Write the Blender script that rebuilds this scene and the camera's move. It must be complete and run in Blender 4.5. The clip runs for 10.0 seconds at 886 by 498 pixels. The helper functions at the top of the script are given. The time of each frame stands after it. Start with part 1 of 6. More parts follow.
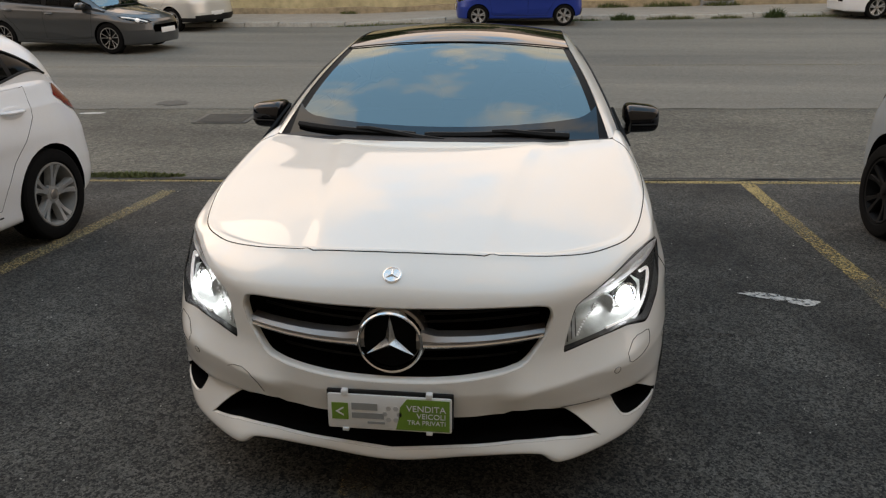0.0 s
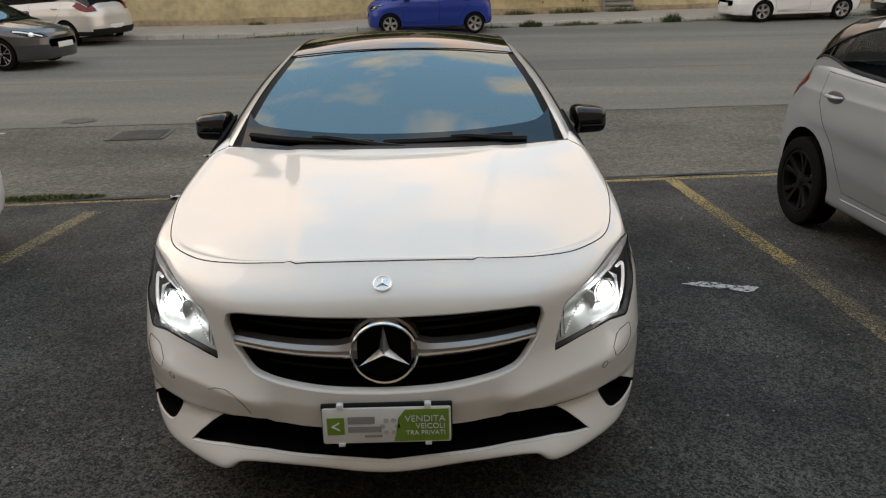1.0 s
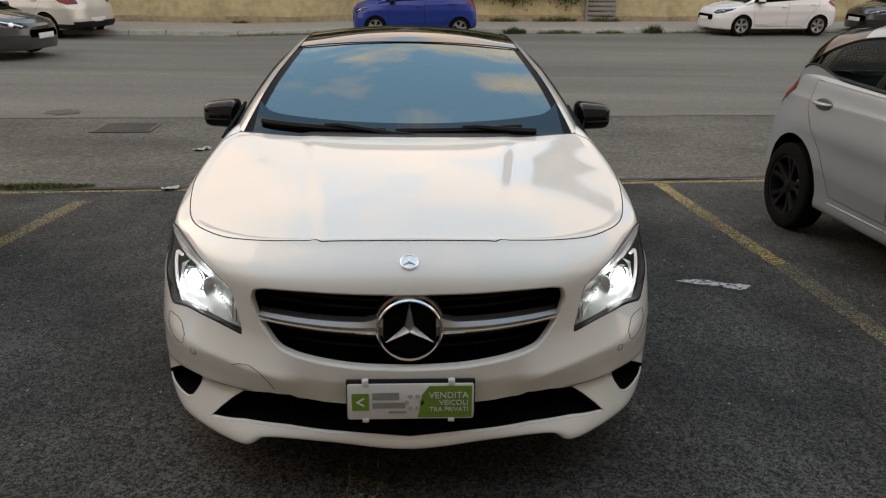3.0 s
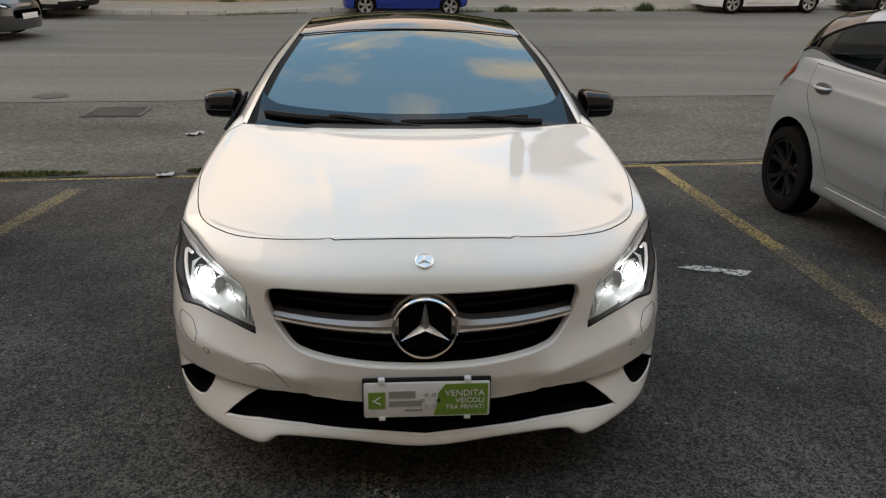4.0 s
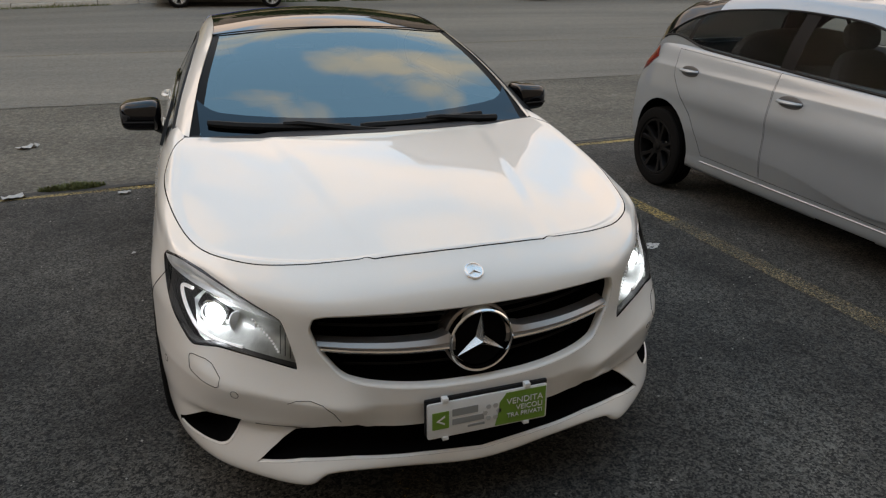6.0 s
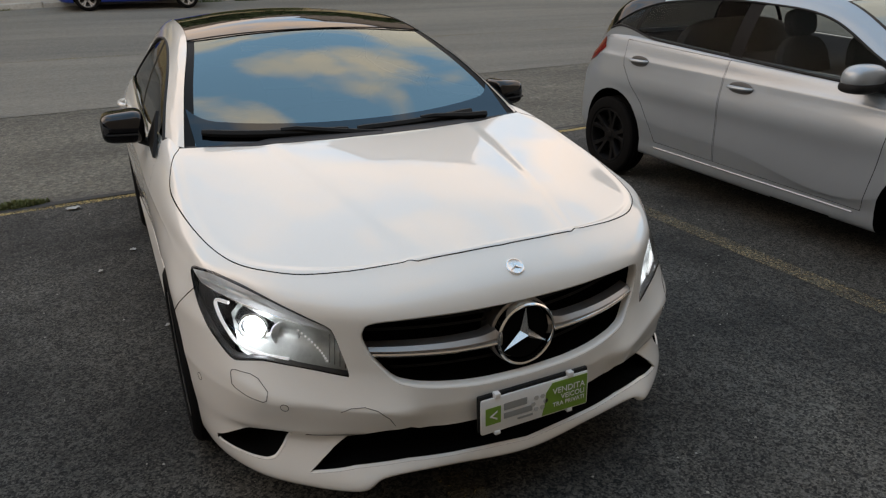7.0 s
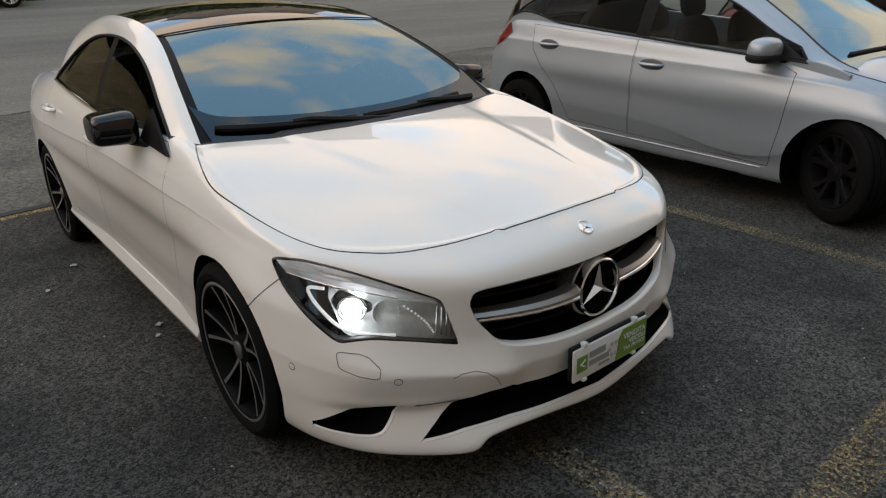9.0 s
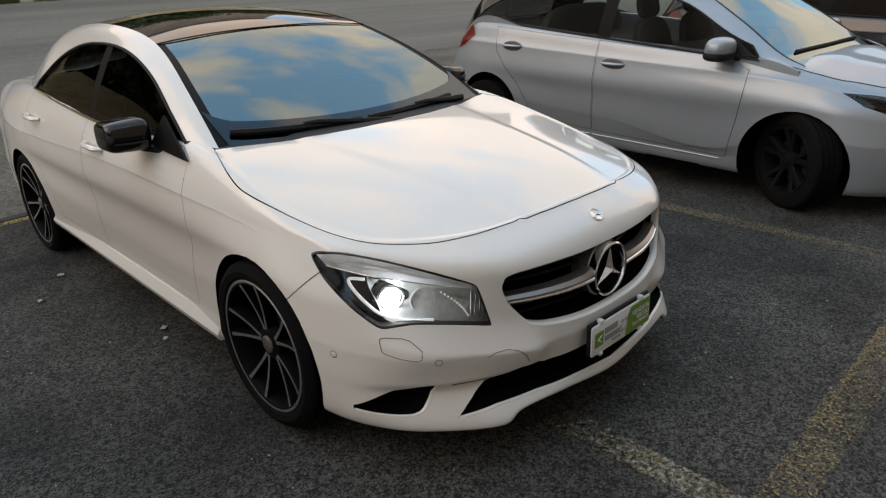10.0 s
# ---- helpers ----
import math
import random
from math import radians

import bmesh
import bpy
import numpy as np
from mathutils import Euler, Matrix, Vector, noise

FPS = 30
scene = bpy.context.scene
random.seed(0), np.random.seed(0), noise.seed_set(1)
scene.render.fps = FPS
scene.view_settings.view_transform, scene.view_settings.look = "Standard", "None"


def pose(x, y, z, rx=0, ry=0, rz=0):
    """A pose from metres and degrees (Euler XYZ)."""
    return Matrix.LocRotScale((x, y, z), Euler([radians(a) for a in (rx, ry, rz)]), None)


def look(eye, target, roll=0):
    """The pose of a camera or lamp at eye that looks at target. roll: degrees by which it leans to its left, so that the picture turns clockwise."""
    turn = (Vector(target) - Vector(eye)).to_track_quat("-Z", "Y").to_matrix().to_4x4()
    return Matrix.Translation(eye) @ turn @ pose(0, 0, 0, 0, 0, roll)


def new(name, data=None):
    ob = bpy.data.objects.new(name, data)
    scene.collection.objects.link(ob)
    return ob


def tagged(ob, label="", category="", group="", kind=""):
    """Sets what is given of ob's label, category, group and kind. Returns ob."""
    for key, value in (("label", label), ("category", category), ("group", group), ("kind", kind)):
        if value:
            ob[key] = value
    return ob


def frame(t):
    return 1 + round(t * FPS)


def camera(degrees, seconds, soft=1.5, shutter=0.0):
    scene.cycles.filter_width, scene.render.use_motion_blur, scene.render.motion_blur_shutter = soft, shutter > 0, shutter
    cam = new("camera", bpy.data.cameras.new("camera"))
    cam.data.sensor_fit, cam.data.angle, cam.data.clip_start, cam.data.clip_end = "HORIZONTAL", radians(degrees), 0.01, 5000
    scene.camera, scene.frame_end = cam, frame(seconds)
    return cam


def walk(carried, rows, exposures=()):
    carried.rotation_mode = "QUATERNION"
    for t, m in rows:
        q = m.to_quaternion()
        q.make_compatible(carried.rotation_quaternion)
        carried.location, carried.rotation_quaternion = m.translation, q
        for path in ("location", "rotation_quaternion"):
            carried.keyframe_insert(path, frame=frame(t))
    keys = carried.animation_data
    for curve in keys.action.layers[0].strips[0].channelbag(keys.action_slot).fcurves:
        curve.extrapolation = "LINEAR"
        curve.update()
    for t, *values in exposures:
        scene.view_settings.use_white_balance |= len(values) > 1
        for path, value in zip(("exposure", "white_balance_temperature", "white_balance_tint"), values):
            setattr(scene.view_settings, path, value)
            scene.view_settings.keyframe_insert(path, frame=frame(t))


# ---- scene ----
from mathutils.bvhtree import BVHTree

cam = camera(65.3, 10.0, 1.25)
PATH = [
    (0, (0.364, -1.678, 1.443), (0.148, 0.206, 0.809), -0.2),
    (0.5, (0.261, -1.652, 1.439), (0.19, 0.243, 0.802), 1.6),
    (1, (0.161, -1.675, 1.432), (0.183, 0.229, 0.818), -1.1),
    (1.5, (0.085, -1.715, 1.403), (0.18, 0.199, 0.83), -0.5),
    (2, (0.041, -1.746, 1.382), (0.18, 0.171, 0.829), 0.9),
    (2.5, (0.027, -1.751, 1.375), (0.133, 0.16, 0.791), 0.3),
    (3, (0.016, -1.73, 1.375), (0.109, 0.176, 0.777), 0.7),
    (4.3, (-0.105, -1.677, 1.432), (0.051, 0.201, 0.762), 0.3),
    (4.5, (-0.149, -1.641, 1.424), (0.07, 0.228, 0.747), -0.3),
    (5, (-0.281, -1.569, 1.434), (0.033, 0.279, 0.738), -0.5),
    (5.5, (-0.465, -1.547, 1.445), (0.013, 0.269, 0.756), 0.3),
    (7, (-0.938, -1.41, 1.481), (-0.137, 0.284, 0.782), -1.4),
    (7.5, (-1.102, -1.368, 1.483), (-0.174, 0.256, 0.777), -1.1),
    (8, (-1.312, -1.341, 1.497), (-0.319, 0.243, 0.785), -2.3),
    (8.5, (-1.445, -1.259, 1.469), (-0.388, 0.305, 0.808), -1.9),
    (9, (-1.566, -1.169, 1.482), (-0.416, 0.296, 0.752), -2.4),
    (9.5, (-1.71, -1.112, 1.497), (-0.507, 0.289, 0.728), -2.2),
    (10, (-1.868, -1.113, 1.517), (-0.593, 0.243, 0.784), -2.7),
]
walk(cam, [(t, look(eye, target, roll)) for t, eye, target, roll in PATH], [(0, 0.34, 8700, 21.2), (2.5, 0.29, 8700, 20.7), (4.5, 0.35, 8700, 21.3), (5.5, 0.24, 8500, 21), (8, 0.20, 8300, 20.9), (10, 0.24, 8200, 20.3)])

# ---- light ----
world = bpy.data.worlds.new("sky")
scene.world = world
world.use_nodes = True
wn, wl = world.node_tree.nodes, world.node_tree.links
wn.clear()
w_out = wn.new("ShaderNodeOutputWorld")
w_bg = wn.new("ShaderNodeBackground")
w_sky = wn.new("ShaderNodeTexSky")
w_sky.sky_type, w_sky.sun_disc = "NISHITA", False
w_sky.sun_elevation, w_sky.sun_rotation = radians(16), radians(200)
w_co = wn.new("ShaderNodeTexCoord")
w_map = wn.new("ShaderNodeMapping")
w_map.inputs["Scale"].default_value = (1.0, 1.0, 1.7)
w_map.inputs["Location"].default_value = (1.7, 0.4, 0.9)
w_noise = wn.new("ShaderNodeTexNoise")
w_noise.inputs["Scale"].default_value, w_noise.inputs["Detail"].default_value = 3.6, 8
w_noise.inputs["Roughness"].default_value = 0.52
w_ramp = wn.new("ShaderNodeValToRGB")
w_ramp.color_ramp.elements[0].position, w_ramp.color_ramp.elements[1].position = 0.465, 0.59
w_tint = wn.new("ShaderNodeTexNoise")
w_tint.inputs["Scale"].default_value, w_tint.inputs["Detail"].default_value = 3.1, 3
w_cr = wn.new("ShaderNodeValToRGB")
w_cr.color_ramp.elements[0].color, w_cr.color_ramp.elements[1].color = (8.8, 8.8, 8.8, 1), (12.0, 10.6, 9.2, 1)
w_cr.color_ramp.elements[0].position, w_cr.color_ramp.elements[1].position = 0.45, 0.70
w_mix = wn.new("ShaderNodeMix")
w_mix.data_type = "RGBA"
w_lift = wn.new("ShaderNodeMix")
w_lift.data_type, w_lift.blend_type = "RGBA", "ADD"
w_lift.inputs[0].default_value = 1.0
w_lift.inputs[7].default_value = (2.3, 5.1, 8.2, 1)
wl.new(w_co.outputs["Generated"], w_map.inputs["Vector"])
wl.new(w_map.outputs[0], w_noise.inputs["Vector"])
wl.new(w_map.outputs[0], w_tint.inputs["Vector"])
w_sep = wn.new("ShaderNodeSeparateXYZ")
w_low = wn.new("ShaderNodeMapRange")
w_low.inputs[1].default_value, w_low.inputs[2].default_value = 0.55, 0.93
w_low.inputs[3].default_value, w_low.inputs[4].default_value = 0.085, -0.075
w_sum = wn.new("ShaderNodeMath")
wl.new(w_co.outputs["Generated"], w_sep.inputs[0])
wl.new(w_sep.outputs[2], w_low.inputs[0])
wl.new(w_noise.outputs[0], w_sum.inputs[0])
wl.new(w_low.outputs[0], w_sum.inputs[1])
wl.new(w_sum.outputs[0], w_ramp.inputs[0])
wl.new(w_tint.outputs[0], w_cr.inputs[0])
wl.new(w_ramp.outputs[0], w_mix.inputs[0])
wl.new(w_sky.outputs[0], w_lift.inputs[6])
wl.new(w_lift.outputs[2], w_mix.inputs[6])
wl.new(w_cr.outputs[0], w_mix.inputs[7])
wl.new(w_mix.outputs[2], w_bg.inputs["Color"])
wl.new(w_bg.outputs[0], w_out.inputs["Surface"])
w_bg.inputs["Strength"].default_value = 0.12

sun = new("sun", bpy.data.lights.new("sun", "SUN"))
sun.data.energy, sun.data.angle, sun.data.color = 0.4, radians(38), (1.0, 0.9, 0.78)
sun.matrix_world = look((-14, 9, 11), (0, 0, 0))


# ---- materials ----
def mat(name, base, rough=0.5, metal=0.0, coat=0.0, vary=0.12, grain=40.0, bump=0.0, blotch=2.5, spec=0.5, emit=None, power=0.0):
    """Principled paint, plastic, stone or metal with fine grain and broad blotches."""
    m = bpy.data.materials.new(name)
    m.use_nodes = True
    n, l = m.node_tree.nodes, m.node_tree.links
    p = n["Principled BSDF"]
    p.inputs["Roughness"].default_value, p.inputs["Metallic"].default_value = rough, metal
    p.inputs["Coat Weight"].default_value, p.inputs["Coat Roughness"].default_value = coat, 0.04
    p.inputs["Specular IOR Level"].default_value = spec
    p.inputs["Base Color"].default_value = (*base, 1)
    if vary > 0 or bump > 0:
        co = n.new("ShaderNodeTexCoord")
        fine, broad = n.new("ShaderNodeTexNoise"), n.new("ShaderNodeTexNoise")
        fine.inputs["Scale"].default_value, fine.inputs["Detail"].default_value = grain, 4
        broad.inputs["Scale"].default_value, broad.inputs["Detail"].default_value = blotch, 5
        for t in (fine, broad):
            l.new(co.outputs["Object"], t.inputs["Vector"])
        add = n.new("ShaderNodeMath")
        add.operation = "ADD"
        l.new(fine.outputs[0], add.inputs[0])
        l.new(broad.outputs[0], add.inputs[1])
        span = n.new("ShaderNodeMapRange")
        span.inputs[1].default_value, span.inputs[2].default_value = 0.6, 1.4
        span.inputs[3].default_value, span.inputs[4].default_value = 1 - vary, 1 + vary
        l.new(add.outputs[0], span.inputs[0])
        mul = n.new("ShaderNodeMix")
        mul.data_type, mul.blend_type = "RGBA", "MULTIPLY"
        mul.inputs[0].default_value = 1.0
        mul.inputs[6].default_value = (*base, 1)
        l.new(span.outputs[0], mul.inputs[7])
        l.new(mul.outputs[2], p.inputs["Base Color"])
        if bump > 0:
            b = n.new("ShaderNodeBump")
            b.inputs["Strength"].default_value, b.inputs["Distance"].default_value = bump, 0.01
            l.new(fine.outputs[0], b.inputs["Height"])
            l.new(b.outputs[0], p.inputs["Normal"])
    if emit:
        p.inputs["Emission Color"].default_value = (*emit, 1)
        p.inputs["Emission Strength"].default_value = power
    return m


def asphalt(name, dark, light, grain, stain, rough=0.85, bump=0.6, drag=1.0, mottle=0.4, span=(0.12, 0.62), clump=0.0, patch=0.7):
    """Aggregate in bitumen: stones as cells, broad worn patches and stains."""
    m = bpy.data.materials.new(name)
    m.use_nodes = True
    n, l = m.node_tree.nodes, m.node_tree.links
    p = n["Principled BSDF"]
    co = n.new("ShaderNodeTexCoord")
    cell = n.new("ShaderNodeTexVoronoi")
    cell.inputs["Scale"].default_value = grain
    fine = n.new("ShaderNodeTexNoise")
    fine.inputs["Scale"].default_value, fine.inputs["Detail"].default_value = grain * 1.7, 6
    broad = n.new("ShaderNodeTexNoise")
    broad.inputs["Scale"].default_value, broad.inputs["Detail"].default_value, broad.inputs["Roughness"].default_value = patch, 6, 0.6
    for t in (cell, fine):
        l.new(co.outputs["Object"], t.inputs["Vector"])
    turn = n.new("ShaderNodeMapping")
    turn.inputs["Rotation"].default_value = (0, 0, -0.09)
    turn.inputs["Scale"].default_value = (drag, 1, 1)
    l.new(co.outputs["Object"], turn.inputs["Vector"])
    l.new(turn.outputs[0], broad.inputs["Vector"])
    sep = n.new("ShaderNodeSeparateColor")
    l.new(cell.outputs["Color"], sep.inputs[0])
    chunk = n.new("ShaderNodeTexVoronoi")
    chunk.inputs["Scale"].default_value = grain * 0.42
    warp = n.new("ShaderNodeTexNoise")
    warp.inputs["Scale"].default_value, warp.inputs["Detail"].default_value = grain * 0.3, 4
    shift = n.new("ShaderNodeMix")
    shift.data_type, shift.blend_type = "RGBA", "ADD"
    shift.inputs[0].default_value = 0.03
    l.new(co.outputs["Object"], warp.inputs["Vector"])
    l.new(co.outputs["Object"], shift.inputs[6])
    l.new(warp.outputs["Color"], shift.inputs[7])
    l.new(shift.outputs[2], chunk.inputs["Vector"])
    sep2 = n.new("ShaderNodeSeparateColor")
    l.new(chunk.outputs["Color"], sep2.inputs[0])
    lump = n.new("ShaderNodeMath")
    lump.operation = "MULTIPLY_ADD"
    lump.inputs[1].default_value = 0.55 - clump
    l.new(sep2.outputs[1], lump.inputs[0])
    half = n.new("ShaderNodeMath")
    half.operation = "MULTIPLY"
    half.inputs[1].default_value = 0.60 + clump
    l.new(sep.outputs[0], half.inputs[0])
    l.new(half.outputs[0], lump.inputs[2])
    mean = n.new("ShaderNodeMath")
    mean.operation = "MULTIPLY"
    l.new(lump.outputs[0], mean.inputs[0])
    l.new(fine.outputs[0], mean.inputs[1])
    ramp = n.new("ShaderNodeValToRGB")
    ramp.color_ramp.elements[0].color, ramp.color_ramp.elements[1].color = (*dark, 1), (*light, 1)
    ramp.color_ramp.elements[0].position, ramp.color_ramp.elements[1].position = span
    l.new(mean.outputs[0], ramp.inputs[0])
    br = n.new("ShaderNodeValToRGB")
    br.color_ramp.elements[0].color, br.color_ramp.elements[1].color = (*stain, 1), (1.15, 1.12, 1.06, 1)
    br.color_ramp.elements[0].position, br.color_ramp.elements[1].position = 0.32, 0.66
    l.new(broad.outputs[0], br.inputs[0])
    mid = n.new("ShaderNodeTexNoise")
    mid.inputs["Scale"].default_value, mid.inputs["Detail"].default_value, mid.inputs["Roughness"].default_value = 17.0, 7, 0.75
    l.new(co.outputs["Object"], mid.inputs["Vector"])
    mr = n.new("ShaderNodeValToRGB")
    mr.color_ramp.elements[0].color, mr.color_ramp.elements[1].color = (0.52, 0.51, 0.48, 1), (1.42, 1.42, 1.40, 1)
    mr.color_ramp.elements[0].position, mr.color_ramp.elements[1].position = 0.34, 0.66
    l.new(mid.outputs[0], mr.inputs[0])
    blot = n.new("ShaderNodeMix")
    blot.data_type, blot.blend_type = "RGBA", "MULTIPLY"
    blot.inputs[0].default_value = mottle
    l.new(ramp.outputs[0], blot.inputs[6])
    l.new(mr.outputs[0], blot.inputs[7])
    mul = n.new("ShaderNodeMix")
    mul.data_type, mul.blend_type = "RGBA", "MULTIPLY"
    mul.inputs[0].default_value = 1.0
    l.new(blot.outputs[2], mul.inputs[6])
    l.new(br.outputs[0], mul.inputs[7])
    l.new(mul.outputs[2], p.inputs["Base Color"])
    p.inputs["Roughness"].default_value = rough
    p.inputs["Specular IOR Level"].default_value = 0.3
    b = n.new("ShaderNodeBump")
    b.inputs["Strength"].default_value, b.inputs["Distance"].default_value = bump, 0.006
    l.new(mean.outputs[0], b.inputs["Height"])
    l.new(b.outputs[0], p.inputs["Normal"])
    return m


def worn_paint(name, colour, cover, scale):
    """Road paint worn through to the stones: opaque in flakes, gone between them."""
    m = bpy.data.materials.new(name)
    m.use_nodes = True
    n, l = m.node_tree.nodes, m.node_tree.links
    p, out = n["Principled BSDF"], n["Material Output"]
    p.inputs["Base Color"].default_value, p.inputs["Roughness"].default_value = (*colour, 1), 0.8
    co = n.new("ShaderNodeTexCoord")
    a, c = n.new("ShaderNodeTexNoise"), n.new("ShaderNodeTexNoise")
    a.inputs["Scale"].default_value, a.inputs["Detail"].default_value = scale, 8
    c.inputs["Scale"].default_value, c.inputs["Detail"].default_value = 1.1, 3
    l.new(co.outputs["Object"], a.inputs["Vector"])
    l.new(co.outputs["Object"], c.inputs["Vector"])
    add = n.new("ShaderNodeMath")
    add.operation = "ADD"
    calm = n.new("ShaderNodeMapRange")
    calm.inputs[3].default_value, calm.inputs[4].default_value = 0.3, 0.7
    l.new(c.outputs[0], calm.inputs[0])
    l.new(a.outputs[0], add.inputs[0])
    l.new(calm.outputs[0], add.inputs[1])
    r = n.new("ShaderNodeMapRange")
    r.inputs[1].default_value, r.inputs[2].default_value = 1.04 - cover * 0.3, 1.28 - cover * 0.3
    l.new(add.outputs[0], r.inputs[0])
    clear = n.new("ShaderNodeBsdfTransparent")
    mix = n.new("ShaderNodeMixShader")
    l.new(r.outputs[0], mix.inputs[0])
    l.new(clear.outputs[0], mix.inputs[1])
    l.new(p.outputs[0], mix.inputs[2])
    l.new(mix.outputs[0], out.inputs["Surface"])
    return m


def glass(name, tint, rough=0.0, see=1.0, shine=(1, 1, 1)):
    """Thin pane: reflects at its surface and lets tinted light through."""
    m = bpy.data.materials.new(name)
    m.use_nodes = True
    n, l = m.node_tree.nodes, m.node_tree.links
    out = n["Material Output"]
    n.remove(n["Principled BSDF"])
    clear, gloss, fres, mix = n.new("ShaderNodeBsdfTransparent"), n.new("ShaderNodeBsdfGlossy"), n.new("ShaderNodeFresnel"), n.new("ShaderNodeMixShader")
    clear.inputs[0].default_value = (*tint, 1)
    gloss.inputs["Roughness"].default_value = rough
    gloss.inputs["Color"].default_value = (*shine, 1)
    fres.inputs["IOR"].default_value = 1.52 * see
    l.new(fres.outputs[0], mix.inputs[0])
    l.new(clear.outputs[0], mix.inputs[1])
    l.new(gloss.outputs[0], mix.inputs[2])
    l.new(mix.outputs[0], out.inputs["Surface"])
    return m


WHITE = mat("pearl_white_paint", (0.82, 0.79, 0.73), 0.32, 0.0, 1.0, 0.02, 300)
PLAIN_WHITE = mat("white_paint", (0.78, 0.79, 0.80), 0.35, 0.0, 1.0, 0.03, 100)
SILVER = mat("silver_paint", (0.35, 0.395, 0.43), 0.45, 0.55, 0.7, 0.05, 400)
GREY = mat("dark_grey_paint", (0.055, 0.058, 0.06), 0.3, 0.4, 1.0, 0.06, 200)
BLUE = mat("blue_paint", (0.001, 0.030, 0.26), 0.35, 0.1, 0.4, 0.06, 200)
BLACK_PAINT = mat("black_paint", (0.012, 0.012, 0.014), 0.25, 0.0, 1.0, 0.05, 200)
PEARL_GREY = mat("pale_metallic_paint", (0.62, 0.61, 0.57), 0.35, 0.35, 1.0, 0.05, 200)
BLACK = mat("matt_black_plastic", (0.010, 0.010, 0.010), 0.6, 0, 0, 0.2, 60, 0.1, spec=0.25)
GLOSS = mat("gloss_black_plastic", (0.005, 0.005, 0.006), 0.08, 0, 0.0, 0.05, 60)
DEEP = mat("dark_cavity_lining", (0.004, 0.004, 0.004), 0.9, 0, 0, 0.1, 30, spec=0.03)
RUBBER = mat("tyre_rubber", (0.007, 0.007, 0.007), 0.85, 0, 0, 0.25, 90, 0.15, spec=0.08)
CHROME = mat("chrome", (0.75, 0.74, 0.72), 0.12, 1.0, 0, 0.03, 80)
SATIN = mat("satin_silver", (0.34, 0.315, 0.295), 0.36, 0.85, 0, 0.05, 120)
BRIGHT = mat("bright_alloy", (0.52, 0.53, 0.54), 0.32, 0.75, 0.2, 0.06, 120)
ALLOY = mat("machined_alloy", (0.54, 0.54, 0.54), 0.3, 0.9, 0, 0.1, 150)
RIMBLACK = mat("black_rim_lacquer", (0.004, 0.004, 0.004), 0.5, 0, 0.0, 0.1, 80, spec=0.1)
DARKRIM = mat("dark_grey_rim", (0.007, 0.007, 0.0075), 0.5, 0.0, 0.0, 0.1, 80, spec=0.12)
CLOTH = mat("dark_cabin_trim", (0.03, 0.03, 0.032), 0.85, 0, 0, 0.2, 120, 0.1)
PLATE_WHITE = mat("plate_white", (0.78, 0.78, 0.76), 0.4, 0, 0, 0.03, 60)
PLATE_GREEN = mat("plate_green", (0.16, 0.30, 0.04), 0.4, 0, 0, 0.05, 60)
PLATE_GREY = mat("plate_grey_print", (0.30, 0.31, 0.30), 0.5, 0, 0, 0.05, 60)
RED_LAMP = mat("red_lamp_plastic", (0.17, 0.006, 0.006), 0.22, 0, 0.05, 0.08, 60)
RED_LIT = mat("lit_tail_lamp", (0.5, 0.02, 0.02), 0.2, 0, 0.4, 0.05, 60, emit=(1, 0.08, 0.06), power=0.5)
LAMP_GREY = mat("lamp_reflector", (0.55, 0.56, 0.57), 0.2, 0.9, 0, 0.05, 60)
HOUSING = mat("pale_lamp_housing", (0.80, 0.81, 0.82), 0.25, 0.05, 0.8, 0.1, 60)
BROW = mat("satin_lamp_brow", (0.86, 0.87, 0.88), 0.38, 0.0, 0.3, 0.12, 90)
BOWL = mat("lamp_bowl_metal", (0.58, 0.60, 0.58), 0.3, 0.4, 0, 0.2, 60)
SEAL = mat("grey_lamp_seal", (0.05, 0.05, 0.052), 0.4, 0, 0.3, 0.1, 60)
DISC = mat("dull_brake_disc", (0.006, 0.006, 0.006), 0.8, 0.0, 0, 0.1, 60)
BULB = mat("lit_projector", (1, 1, 1), 0.3, 0, 0, 0, emit=(0.62, 0.80, 1.0), power=14.0)
DRL = mat("lit_light_guide", (0.9, 0.9, 0.9), 0.3, 0, 0, 0, emit=(0.74, 0.86, 1.0), power=0.36)
LED = mat("lit_led_row", (0.9, 0.9, 0.9), 0.3, 0, 0, 0, emit=(0.75, 0.87, 1.0), power=0.30)
STAR = mat("polished_emblem_metal", (0.80, 0.79, 0.77), 0.26, 0.9, 0, 0.03, 80)
# blue of the reflected sky put into the shine colour, reflection strengthened
WINDSHIELD = glass("windshield_glass", (0.16, 0.20, 0.22), 0.0, 1.75, (0.80, 0.98, 1.0))
SIDE_GLASS = glass("tinted_side_glass", (0.10, 0.11, 0.11), 0.0, 0.74)
PALE_GLASS = glass("lightly_tinted_glass", (0.74, 0.78, 0.77), 0.0, 0.72)
CLEAR = glass("clear_lamp_cover", (0.93, 0.94, 0.94))
FRIT = glass("printed_glass_edge", (0.012, 0.012, 0.014), 0.0, 1.02, (0.8, 0.92, 1.0))
ROOF_GLASS = mat("black_roof_glass", (0.006, 0.006, 0.006), 0.03, 0, 0.35, 0.0)
LOT = asphalt("parking_asphalt", (0.011, 0.0115, 0.0113), (0.158, 0.155, 0.144), 140, (0.36, 0.36, 0.355), mottle=0.30, span=(0.13, 0.60), clump=0.22, patch=1.3)
